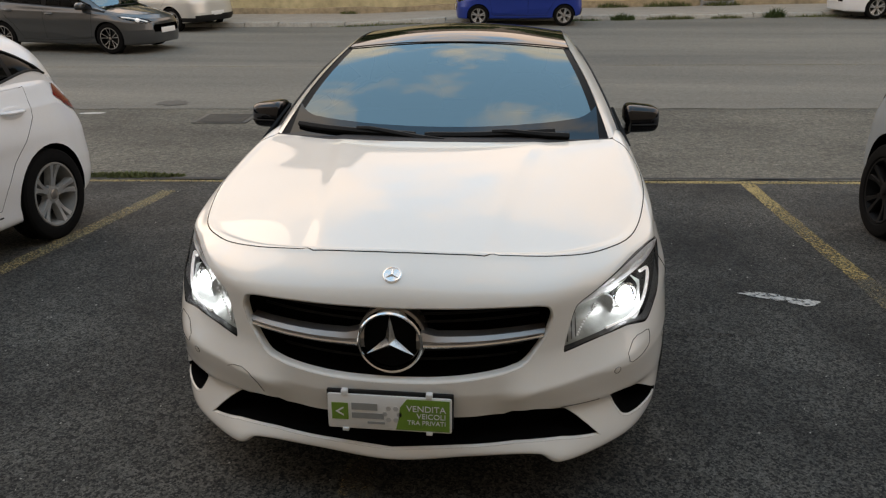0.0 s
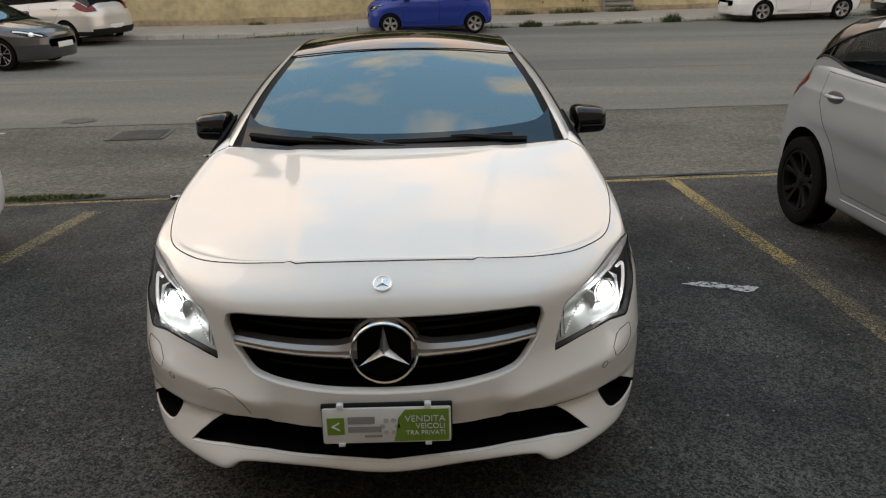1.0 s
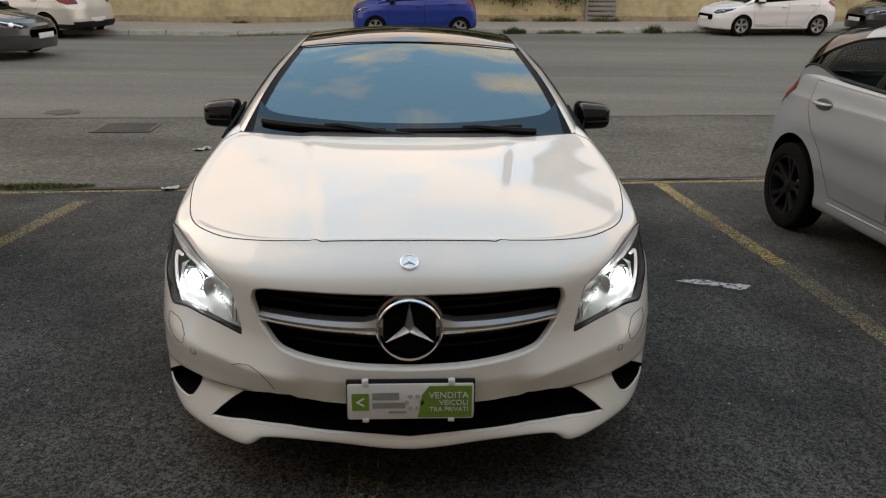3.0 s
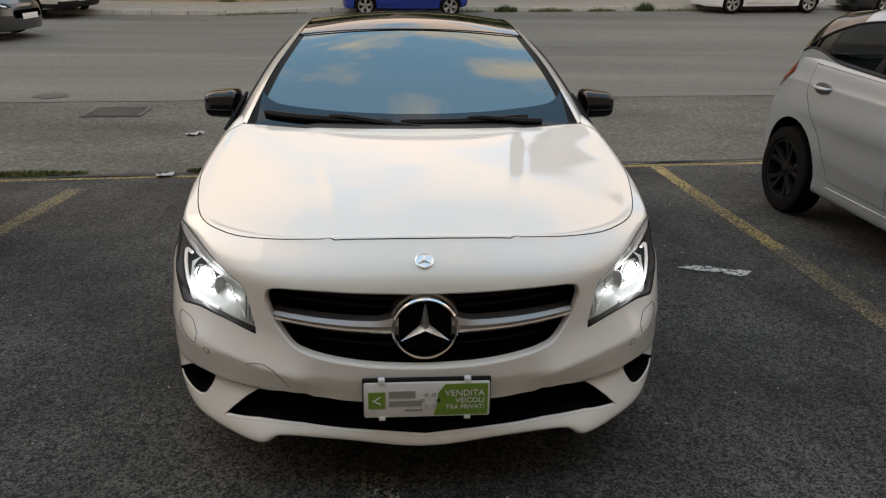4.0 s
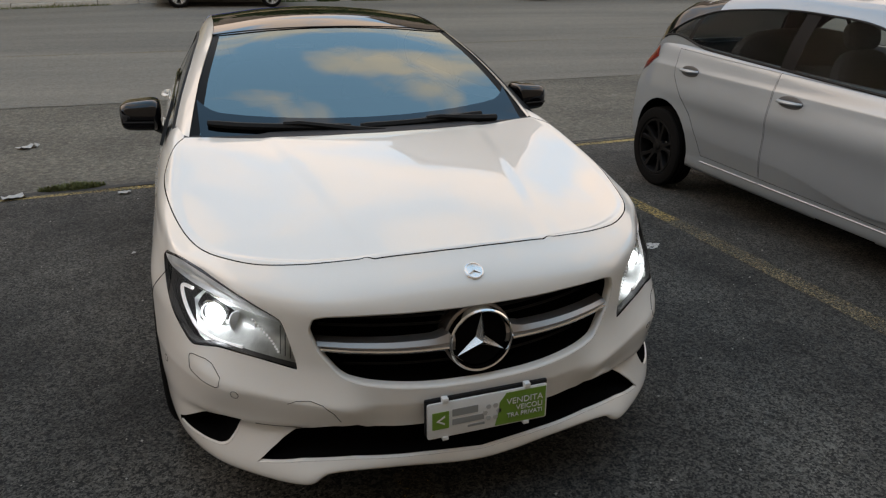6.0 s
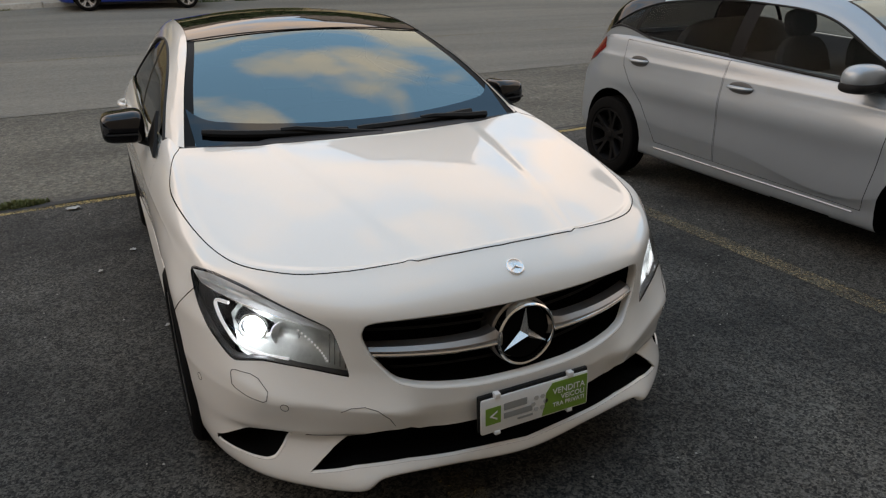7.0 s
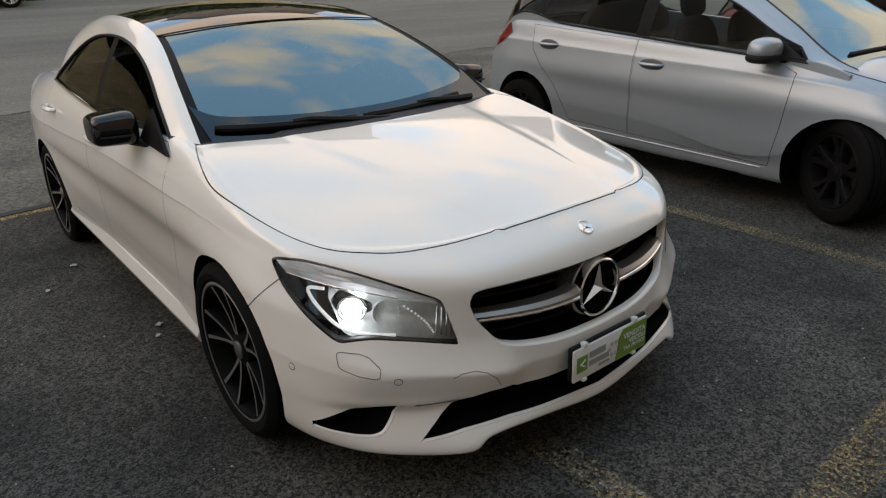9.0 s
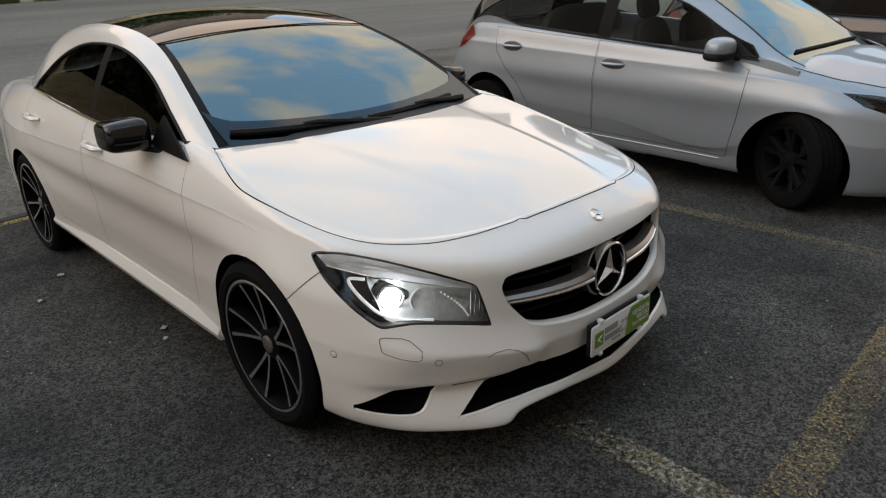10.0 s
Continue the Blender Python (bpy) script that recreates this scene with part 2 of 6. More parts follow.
ROAD = asphalt("road_asphalt", (0.137, 0.133, 0.119), (0.218, 0.210, 0.186), 110, (0.68, 0.68, 0.68), 0.8, 0.25, 0.1)
STRIP = asphalt("old_strip_asphalt", (0.085, 0.082, 0.072), (0.215, 0.205, 0.18), 100, (0.55, 0.54, 0.52), 0.85, 0.4, 0.6, 0.9)
TAR = mat("tar_joint", (0.025, 0.025, 0.024), 0.8, 0, 0, 0.3, 30, 0.3)
YELLOW = worn_paint("worn_yellow_paint", (0.33, 0.258, 0.125), 0.41, 85)
YELLOW_FRESH = worn_paint("yellow_paint", (0.36, 0.265, 0.105), 0.62, 75)
BLEACHED = worn_paint("bleached_yellow_paint", (0.235, 0.188, 0.110), 0.40, 85)
PALE_PAINT = worn_paint("chalky_worn_paint", (0.32, 0.31, 0.25), 0.10, 60)
YELLOW_FAINT = worn_paint("faded_yellow_paint", (0.27, 0.205, 0.098), 0.16, 90)
WHITE_SPILL = worn_paint("dried_white_paint", (0.50, 0.49, 0.46), 0.80, 45)
OIL = worn_paint("oil_soaked_asphalt", (0.018, 0.018, 0.017), 0.30, 30)
PAPER = mat("white_paper", (0.42, 0.42, 0.40), 0.8, 0, 0, 0.1, 60)
KERB = mat("pale_kerb_stone", (0.34, 0.33, 0.29), 0.85, 0, 0, 0.25, 18, 0.3)
PAVING = mat("pavement_concrete", (0.32, 0.285, 0.24), 0.88, 0, 0, 0.18, 12, 0.25)
OCHRE = mat("ochre_render", (0.46, 0.395, 0.235), 0.9, 0, 0, 0.34, 5, 0.15, 0.9)
BLOCK = mat("grey_brown_render", (0.30, 0.27, 0.24), 0.9, 0, 0, 0.25, 1.2, 0.1, 0.3)
# shade inside the silver car's handle cups, put into their colour
CUP = mat("shaded_handle_recess", (0.10, 0.10, 0.10), 0.5, 0.3, 0, 0.1, 60)
BROWN = mat("warm_bounce_brown", (0.43, 0.38, 0.315), 0.9, 0, 0, 0.2, 9, 0.15, 0.6)
PLINTH = mat("rough_stone_plinth", (0.27, 0.21, 0.13), 0.9, 0, 0, 0.45, 7, 0.6, 1.5)
GATE = mat("grey_gate_paint", (0.22, 0.22, 0.21), 0.6, 0, 0, 0.15, 30)
LEAF = mat("leaf_green", (0.05, 0.085, 0.022), 0.7, 0, 0, 0.4, 12)
GRASS = mat("dry_grass", (0.10, 0.115, 0.035), 0.8, 0, 0, 0.4, 9)
IRON = mat("cast_iron", (0.085, 0.08, 0.07), 0.7, 0.2, 0, 0.3, 40, 0.3)


# ---- mesh helpers ----
def link(name, bm, material, parent=None, label="", smooth=True, sharp=35):
    me = bpy.data.meshes.new(name)
    bm.to_mesh(me)
    bm.free()
    for x in (material if isinstance(material, (list, tuple)) else [material]):
        me.materials.append(x)
    if smooth:
        me.shade_smooth()
        me.set_sharp_from_angle(angle=radians(sharp))
    ob = new(name, me)
    if parent:
        ob.parent = parent
    if label:
        ob["label"] = label
    return ob


def part(name, bm, material, parent, label="", smooth=True, sharp=35):
    return link(name, bm, material, parent, label, smooth, sharp)


def thing(name, label, category, group="", m=None):
    ob = new(name)
    ob.empty_display_size = 0.1
    if m is not None:
        ob.matrix_world = m
    return tagged(ob, label, category, group)


def hermite(ts, P, at, flat=()):
    """Smooth curve through P (n x k) at parameters ts, read at the parameters at; flat: end columns whose slope is zero."""
    ts, P, at = np.asarray(ts, float), np.asarray(P, float), np.asarray(at, float)
    if P.ndim == 1:
        P = P[:, None]
    d = np.diff(P, axis=0) / np.diff(ts)[:, None]
    T = np.empty_like(P)
    h = np.diff(ts)[:, None]
    T[1:-1] = (d[:-1] * h[1:] + d[1:] * h[:-1]) / (h[:-1] + h[1:])
    T[0], T[-1] = d[0], d[-1]
    for end, cols in flat:
        T[end, list(cols)] = 0
    i = np.clip(np.searchsorted(ts, at, side="right") - 1, 0, len(ts) - 2)
    hh = (ts[i + 1] - ts[i])
    u = ((at - ts[i]) / hh)[:, None]
    hh = hh[:, None]
    a, b, c, e = 2 * u**3 - 3 * u**2 + 1, u**3 - 2 * u**2 + u, -2 * u**3 + 3 * u**2, u**3 - u**2
    return a * P[i] + b * hh * T[i] + c * P[i + 1] + e * hh * T[i + 1]


def curve1(pairs, at):
    p = np.array(pairs, float)
    return hermite(p[:, 0], p[:, 1:], at)


def prism(bm, poly, fn, lo, hi, mi=1):
    """A closed prism: poly in two coordinates, fn(a, b, h) gives the place, between heights lo and hi."""
    n = len(poly)
    bot = [bm.verts.new(fn(a, b, lo)) for a, b in poly]
    top = [bm.verts.new(fn(a, b, hi)) for a, b in poly]
    fs = [bm.faces.new(bot[::-1]), bm.faces.new(top)]
    for i in range(n):
        fs.append(bm.faces.new((bot[i], bot[(i + 1) % n], top[(i + 1) % n], top[i])))
    for f in fs:
        f.material_index = mi
    bmesh.ops.recalc_face_normals(bm, faces=fs)
    return fs


def box(bm, lo, hi, bevel=0.0, m=None, seg=2):
    r = bmesh.ops.create_cube(bm, size=1.0)
    vs = r["verts"]
    lo, hi = Vector(lo), Vector(hi)
    for v in vs:
        v.co = Vector([lo[k] + (v.co[k] + 0.5) * (hi[k] - lo[k]) for k in range(3)])
    if bevel:
        es = list({e for v in vs for e in v.link_edges})
        r = bmesh.ops.bevel(bm, geom=es, offset=bevel, segments=seg, affect="EDGES", profile=0.5)
        vs = list({v for f in r["faces"] for v in f.verts} | {v for v in vs if v.is_valid})
    if m is not None:
        bmesh.ops.transform(bm, matrix=m, verts=vs)
    return vs


def sweep(bm, pts, radius, sides=6, closed=False, flat=1.0):
    """A tube along pts; radius a number or one for each point."""
    pts = [Vector(p) for p in pts]
    n = len(pts)
    rings = []
    up = Vector((0, 0, 1))
    for i, p in enumerate(pts):
        if closed:
            d = pts[(i + 1) % n] - pts[i - 1]
        else:
            d = pts[min(i + 1, n - 1)] - pts[max(i - 1, 0)]
        d.normalize()
        a = d.cross(up)
        if a.length < 0.1:
            a = d.cross(Vector((0, 1, 0)))
        a.normalize()
        b = d.cross(a)
        r = radius[i] if isinstance(radius, (list, tuple)) else radius
        rings.append([bm.verts.new(p + r * (math.cos(2 * math.pi * k / sides) * a + flat * math.sin(2 * math.pi * k / sides) * b)) for k in range(sides)])
    for i in range(n if closed else n - 1):
        A, B = rings[i], rings[(i + 1) % n]
        for k in range(sides):
            bm.faces.new((A[k], A[(k + 1) % sides], B[(k + 1) % sides], B[k]))
    if not closed:
        bm.faces.new(rings[0][::-1])
        bm.faces.new(rings[-1])
    bmesh.ops.recalc_face_normals(bm, faces=bm.faces[:])


def lathe(bm, profile, sides=48, axis="x", centre=(0, 0, 0), closed=True):
    """Turn a profile of (along axis, radius) about an axis through centre."""
    rings = []
    for k in range(sides):
        a = 2 * math.pi * k / sides
        c, s = math.cos(a), math.sin(a)
        row = []
        for h, r in profile:
            p = (h, r * c, r * s) if axis == "x" else (r * c, h, r * s) if axis == "y" else (r * c, r * s, h)
            row.append(bm.verts.new(Vector(p) + Vector(centre)))
        rings.append(row)
    n = len(profile)
    for k in range(sides):
        A, B = rings[k], rings[(k + 1) % sides]
        for i in range(n if closed else n - 1):
            j = (i + 1) % n
            bm.faces.new((A[i], A[j], B[j], B[i]))
    bmesh.ops.recalc_face_normals(bm, faces=bm.faces[:])


def to_object(bm, mats):
    me = bpy.data.meshes.new("work")
    bm.to_mesh(me)
    bm.free()
    for x in mats:
        me.materials.append(x)
    return new("work", me)


def carve(src, cutter, op):
    """The mesh of src after one exact boolean with cutter."""
    mod = src.modifiers.new("cut", "BOOLEAN")
    mod.operation, mod.solver, mod.object = op, "EXACT", cutter
    bpy.context.view_layer.update()
    me = bpy.data.meshes.new_from_object(src.evaluated_get(bpy.context.evaluated_depsgraph_get()))
    src.modifiers.remove(mod)
    return me


def scrap(*obs):
    for o in obs:
        me = o.data
        bpy.data.objects.remove(o)
        bpy.data.meshes.remove(me)


class Skin:
    """A car's lower body from a net of design lines: closed solid, with its smooth normals kept for the cut pieces."""

    def __init__(self, rings, spine, nu, nv, mats, crease=0.008, crown=None, nose=None):
        C = np.array(rings, float)                      # lines x stations x 3
        under = C[2] * 0.22 + C[3] * 0.78               # tight crease along the flank
        under[8:11, 0] -= crease
        below = C[1] * 0.10 + C[2] * 0.90               # tight crease round the bumper corner
        above = C[2] * 0.90 + C[3] * 0.10
        C = np.concatenate([C[:2], below[None], C[2:3], above[None], under[None], C[3:]])
        if crown is None:                               # shoulder crease under the windows
            C = np.concatenate([C[:7], (C[7] * 0.90 + C[6] * 0.10)[None], C[7:8], (C[7] * 0.90 + C[8] * 0.10)[None], C[8:]])
        else:                                           # shoulder crease along the doors, fading at both ends
            k = np.array([.45] * 6 + [.6] + [.9] * 5 + [.7] + [.45] * 3)[:, None]
            C = np.concatenate([C[:7], (C[7] * k + C[6] * (1 - k))[None], C[7:]])
        low = C[0].copy()
        low[:, 0] *= 0.9
        mid = low.mean(axis=0)
        low[:, 1] += (mid[1] - low[:, 1]) * 0.035
        top = C[-1]
        ty, a, b = top[:, 1], top[:, 1].min(), top[:, 1].max()
        sy = ty + 0.15 * np.clip(1 - (ty - a) / 0.9, 0, 1) - 0.15 * np.clip(1 - (b - ty) / 0.6, 0, 1)
        sz = curve1(spine, sy)[:, 0]
        s3 = np.stack([sy * 0, sy, sz], 1)
        half = top * 0.6 + s3 * 0.4
        w = np.clip(top[:, 0] / 0.5, 0, 1)
        half[:, 2] = top[:, 2] + (sz - top[:, 2]) * (0.86 * w + 0.50 * (1 - w))
        dome = top * 0.69 + s3 * 0.31
        dome[:, 2] = top[:, 2] + (sz - top[:, 2]) * (0.66 * w + 0.39 * (1 - w))
        C = np.concatenate([low[None], C, dome[None], half[None], s3[None]])
        R, S = C.shape[:2]
        ds = np.linalg.norm(np.diff(C[1:-3], axis=1), axis=2).mean(axis=0)
        ts = np.concatenate([[0], np.cumsum(ds)])
        at = np.linspace(0, ts[-1], nu)
        G = np.stack([hermite(ts, C[r], at, ((0, (1, 2)), (-1, (1, 2)))) for r in range(R)])
        G[:, 0, 0] = G[:, -1, 0] = 0
        dv = np.linalg.norm(np.diff(C, axis=0), axis=2).mean(axis=1)
        tv = np.concatenate([[0], np.cumsum(dv)])
        av = np.unique(np.concatenate([np.linspace(tv[k], tv[k + 1], max(2, int(round(nv * dv[k] / tv[-1] * (1.8 if crown and k >= R - 4 else 1))) + 2)) for k in range(R - 1)]))
        D = hermite(tv, G.reshape(R, -1), av, ((-1, [q for q in range(nu * 3) if q % 3]),)).reshape(len(av), nu, 3)
        D[-1, :, 0] = 0
        if crown:
            for i in range(len(av)):
                t = (av[i] - tv[-4]) / (tv[-1] - tv[-4])
                if t > 0:
                    t = min(1, t / 0.07)
                    for j in range(nu):
                        x, y, z = D[i, j]
                        k = t * t * (3 - 2 * t) * min(1, max(0, (1.5 - y) / 0.2))
                        if k > 0:
                            D[i, j, 2] = z + (crown(x, y) - z) * k
        if nose:
            for i in range(len(av)):
                for j in range(nu):
                    D[i, j, 1] += nose(*D[i, j])
        self.D, nvv = D, len(av)
        V = [tuple(p) for row in D for p in row] + [(-p[0], p[1], p[2]) for row in D for p in row]
        N = nvv * nu
        F = []
        for i in range(nvv - 1):
            for j in range(nu - 1):
                a, b, c, d = i * nu + j, i * nu + j + 1, (i + 1) * nu + j + 1, (i + 1) * nu + j
                F.append((a, b, c, d))
                F.append((N + d, N + c, N + b, N + a))
        for j in range(nu - 1):
            F.append((j + 1, j, N + j, N + j + 1))
        me = bpy.data.meshes.new("skin")
        me.from_pydata(V, [], F)
        bm = bmesh.new()
        bm.from_mesh(me)
        bpy.data.meshes.remove(me)
        bmesh.ops.remove_doubles(bm, verts=bm.verts[:], dist=1e-5)
        bmesh.ops.recalc_face_normals(bm, faces=bm.faces[:])
        for f in bm.faces:
            f.smooth = True
        self.bvh = BVHTree.FromBMesh(bm)
        bm.faces.ensure_lookup_table()
        self.tri = [([v.co.copy() for v in f.verts], [v.normal.copy() for v in f.verts]) for f in bm.faces]
        self.mats = mats
        self.ob = to_object(bm, mats)

    def normal(self, p, face_n):
        co, _, idx, dist = self.bvh.find_nearest(p)
        if dist is None or dist > 0.0008:
            return None
        cs, ns = self.tri[idx]
        w = [1 / ((c - co).length + 1e-5) ** 2 for c in cs]
        n = sum((x * k for x, k in zip(ns, w)), Vector()).normalized()
        return n if n.dot(face_n) > 0.6 else None

    def dress(self, me):
        """Give a cut piece the normals of the whole skin."""
        me.shade_smooth()
        me.set_sharp_from_angle(angle=radians(35))
        base = [n.vector.copy() for n in me.corner_normals]
        for pl in me.polygons:
            if pl.material_index == 0:
                for li in pl.loop_indices:
                    n = self.normal(me.vertices[me.loops[li].vertex_index].co, pl.normal)
                    if n:
                        base[li] = n
        me.normals_split_custom_set(base)

    def sheet(self, cutter, thick=0.004, out=0.0):
        """The part of the skin inside cutter, as a thin sheet mesh."""
        me = carve(self.ob, cutter, "INTERSECT")
        bm = bmesh.new()
        bm.from_mesh(me)
        bmesh.ops.delete(bm, geom=[f for f in bm.faces if f.material_index != 0], context="FACES")
        bm.to_mesh(me)
        bm.free()
        self.dress(me)
        return me

    def touch(self, p, d):
        """Where the ray from p along d meets the skin: place and normal."""
        co, n, _, _ = self.bvh.ray_cast(Vector(p), Vector(d).normalized())
        return co, n

    def lay(self, pts, d, lift=0.0):
        """Points dropped along d onto the skin and lifted off it."""
        out = []
        for p in pts:
            co, n = self.touch(p, d)
            if co is not None:
                out.append(co + n * lift)
        return out


def dense(poly, step=0.02, closed=False):
    pts = [Vector((*p, 0)) if len(p) == 2 else Vector(p) for p in poly]
    out = []
    for i in range(len(pts) - (0 if closed else 1)):
        a, b = pts[i], pts[(i + 1) % len(pts)]
        n = max(1, int((b - a).length / step))
        out += [a.lerp(b, k / n) for k in range(n)]
    return out if closed else out + [pts[-1]]


def round_poly(poly, n=6):
    """A closed smooth polygon through poly's points, corners cut a little."""
    P = np.array(poly, float)
    for _ in range(2):
        Q = np.roll(P, -1, axis=0)
        P = np.stack([P * 0.82 + Q * 0.18, P * 0.18 + Q * 0.82], 1).reshape(-1, 2)
    return [tuple(p) for p in P]


FRONT = lambda a, b, h: (a, h, b)
SIDE = lambda a, b, h: (h, a, b)
TOP = lambda a, b, h: (a, b, h)


# ---- ground, road and far side ----
def rise(x, y):
    """Height of the ground: level under the parked cars, climbing across the road."""
    s = y - 0.09 * x
    if s < 2:
        return 0.0
    if s < 11.3:
        return 0.0054 * (s - 2) ** 2
    side = 0.014 * max(0.0, x - 2) * min(1.0, (s - 11.3) / 8)
    dip = 0.15 * min(1.0, max(0.0, (-1 - x) / 4)) * min(1.0, (s - 11.3) / 8)
    return 0.467 + 0.1 * (min(s, 30) - 11.3) + min(side, 0.3) - dip


def sheet_on_ground(name, xs, ss, lift, material, label, kind="structure", edge=None, thick=0.0):
    """A sheet over x and s (distance across the road), laid on the ground; edge: waves its border."""
    bm = bmesh.new()
    rows = []
    for i, s in enumerate(ss):
        row = []
        for x in xs:
            t = s + (edge(x) if edge and i == 0 else 0)
            y = t + 0.09 * x
            row.append(bm.verts.new((x, y, rise(x, y) + lift)))
        rows.append(row)
    for i in range(len(ss) - 1):
        for j in range(len(xs) - 1):
            bm.faces.new((rows[i][j], rows[i][j + 1], rows[i + 1][j + 1], rows[i + 1][j]))
    return tagged(link(name, bm, material, None, "", True, 60), label, "", "", kind)


def ragged(x):
    return 0.06 * noise.noise((x * 1.3, 0, 0)) + 0.05 * noise.noise((x * 5, 3, 0))


XS = [-400, -120, -60] + list(np.arange(-40, 40.1, 0.5)) + [60, 120, 400]
tagged(sheet_on_ground("ground", XS, [-400, -60, -20] + list(np.arange(-8, 40, 0.6)) + [60, 150, 600], 0.0, LOT,
       "dark coarse asphalt of the parking lot"), "", "ground")
XR = list(np.arange(-60, 60.1, 0.25))
tagged(sheet_on_ground("verge", XR, [4.5] + list(np.arange(5, 8.6, 0.5)), 0.006, STRIP, "worn strip of older grey asphalt beside the road", edge=ragged), "", "pavement")
tagged(sheet_on_ground("road", XR, [8.25] + list(np.arange(8.8, 20.0, 0.5)) + [20.0], 0.012, ROAD, "smooth pale grey asphalt road", edge=ragged), "", "road")


def stripe(name, a, b, width, material, label, lift=0.004, kind="structure", wob=0.012):
    """A painted stripe on the ground from a to b."""
    a, b = Vector((*a, 0)), Vector((*b, 0))
    n = max(2, int((b - a).length / 0.1))
    d = (b - a).normalized()
    q = Vector((-d.y, d.x, 0)) * width / 2
    bm = bmesh.new()
    rows = []
    for i in range(n + 1):
        p = a.lerp(b, i / n)
        w = 1 + wob * 8 * noise.noise((p.x * 3, p.y * 3, 1))
        rows.append([bm.verts.new((v.x, v.y, rise(v.x, v.y) + lift)) for v in (p - q * w, p + q * w)])
    for A, B in zip(rows, rows[1:]):
        bm.faces.new((A[0], B[0], B[1], A[1]))
    bmesh.ops.recalc_face_normals(bm, faces=bm.faces[:])
    return tagged(link(name, bm, material, None, "", False), label, "road marking", "parking lines", kind)


stripe("parking_line", (2.215, -0.6), (2.345, 2.3), 0.13, BLEACHED, "worn yellow line between two parking bays")
stripe("parking_line", (2.345, 2.3), (2.37, 4.60), 0.12, YELLOW_FRESH, "yellow line between two parking bays")
stripe("parking_line", (-0.14, -0.56), (-0.10, 4.2), 0.12, YELLOW_FAINT, "faded yellow bay line under the white car")
stripe("parking_line", (-0.15, -0.56), (-0.12, 0.10), 0.11, PALE_PAINT, "chalky remains of an older bay line", 0.006)
stripe("parking_line", (-2.86, -0.7), (-2.66, 3.9), 0.13, YELLOW, "worn yellow line between two parking bays")
stripe("parking_line", (-0.4, -0.60), (4.6, -0.46), 0.14, YELLOW_FAINT, "faded yellow line across the bay heads")
stripe("parking_line", (0.4, -0.515), (2.2, -0.465), 0.035, YELLOW_FAINT, "narrow bright edge of the yellow head line", 0.008)
stripe("parking_line", (-4.6, 4.05), (-1.5, 4.325), 0.06, YELLOW_FRESH, "thin yellow line along the edge of the bays")
stripe("parking_line", (-1.5, 4.325), (4.8, 4.85), 0.085, YELLOW_FRESH, "yellow line along the edge of the bays")
stripe("tar_joint", (-6.0, 4.02), (-0.8, 4.45), 0.05, TAR, "dark crack along the yellow edge line", 0.009)
stripe("tar_joint", (-40, 0.98), (40, 8.14), 0.05, TAR, "dark joint along the edge of the lot", 0.009)
stripe("lane_mark", (-14, 10.9), (14, 13.4), 0.1, YELLOW_FAINT, "nearly worn-off pale lane line on the road", 0.017)


def splat(name, x, y, r, material, label, category, lift=0.006, stretch=1.5, seed=1, turn=0.2, bulge=0.0):
    """An irregular flat patch on the ground."""
    bm = bmesh.new()
    n = 40
    c = bm.verts.new((x, y, rise(x, y) + lift + bulge))
    vs = []
    for k in range(n):
        a = 2 * math.pi * k / n
        rr = r * (1 + 0.45 * noise.noise((math.cos(a) * 2 + seed, math.sin(a) * 2, seed)) + 0.2 * noise.noise((math.cos(a) * 6, math.sin(a) * 6, seed)))
        u, v = rr * stretch * math.cos(a), rr * math.sin(a)
        px, py = x + u * math.cos(turn) - v * math.sin(turn), y + u * math.sin(turn) + v * math.cos(turn)
        vs.append(bm.verts.new((px, py, rise(px, py) + lift)))
    for k in range(n):
        bm.faces.new((c, vs[k], vs[(k + 1) % n]))
    return tagged(link(name, bm, material, None, "", False), label, category, "", "structure")


splat("paint_spill", 1.72, 1.975, 0.044, WHITE_SPILL, "dried splash of white paint on the asphalt", "stain", stretch=3.2, seed=2, turn=-0.25)
splat("paint_spill", 1.885, 1.90, 0.045, WHITE_SPILL, "dried blob of white paint on the asphalt", "stain", stretch=1.7, seed=5, turn=0.1)
splat("oil_stain", 1.27, 1.40, 0.13, OIL, "dark oil stain on the asphalt", "stain", stretch=1.2, seed=9)
splat("manhole_cover", -4.8, 8.23, 0.2, IRON, "round iron manhole cover in the road", "manhole", 0.02, 1.1, 40)
splat("white_mark", -5.58, 7.44, 0.06, WHITE_SPILL, "pale mark on the old asphalt", "stain", 0.011, 3, 4)


def litter(x, y, size, seed):
    """A crumpled scrap of paper."""
    rng = random.Random(seed)
    bm = bmesh.new()
    bmesh.ops.create_grid(bm, x_segments=5, y_segments=4, size=size)
    for v in bm.verts:
        v.co = Vector((v.co.x * 1.5, v.co.y, abs(rng.gauss(0, size * 0.25)) + 0.002))
    bmesh.ops.transform(bm, matrix=pose(x, y, rise(x, y) + 0.008, 0, 0, rng.uniform(0, 180)), verts=bm.verts[:])
    bmesh.ops.solidify(bm, geom=bm.faces[:], thickness=0.001)
    tagged(link("litter", bm, PAPER, None, "", False), "crumpled scrap of white paper on the asphalt", "litter", "scraps of paper")


for k, (x, y, r) in enumerate(((-2.29, 6.01, 0.06), (-2.08, 4.3, 0.05), (-0.82, 1.98, 0.012), (-0.86, 1.87, 0.009), (-0.95, 3.08, 0.012), (-1.14, 2.79, 0.01), (1.0, 6.1, 0.03), (-1.3, 4.2, 0.03), (-1.2, -0.2, 0.012))):
    litter(x, y, r, 20 + k)

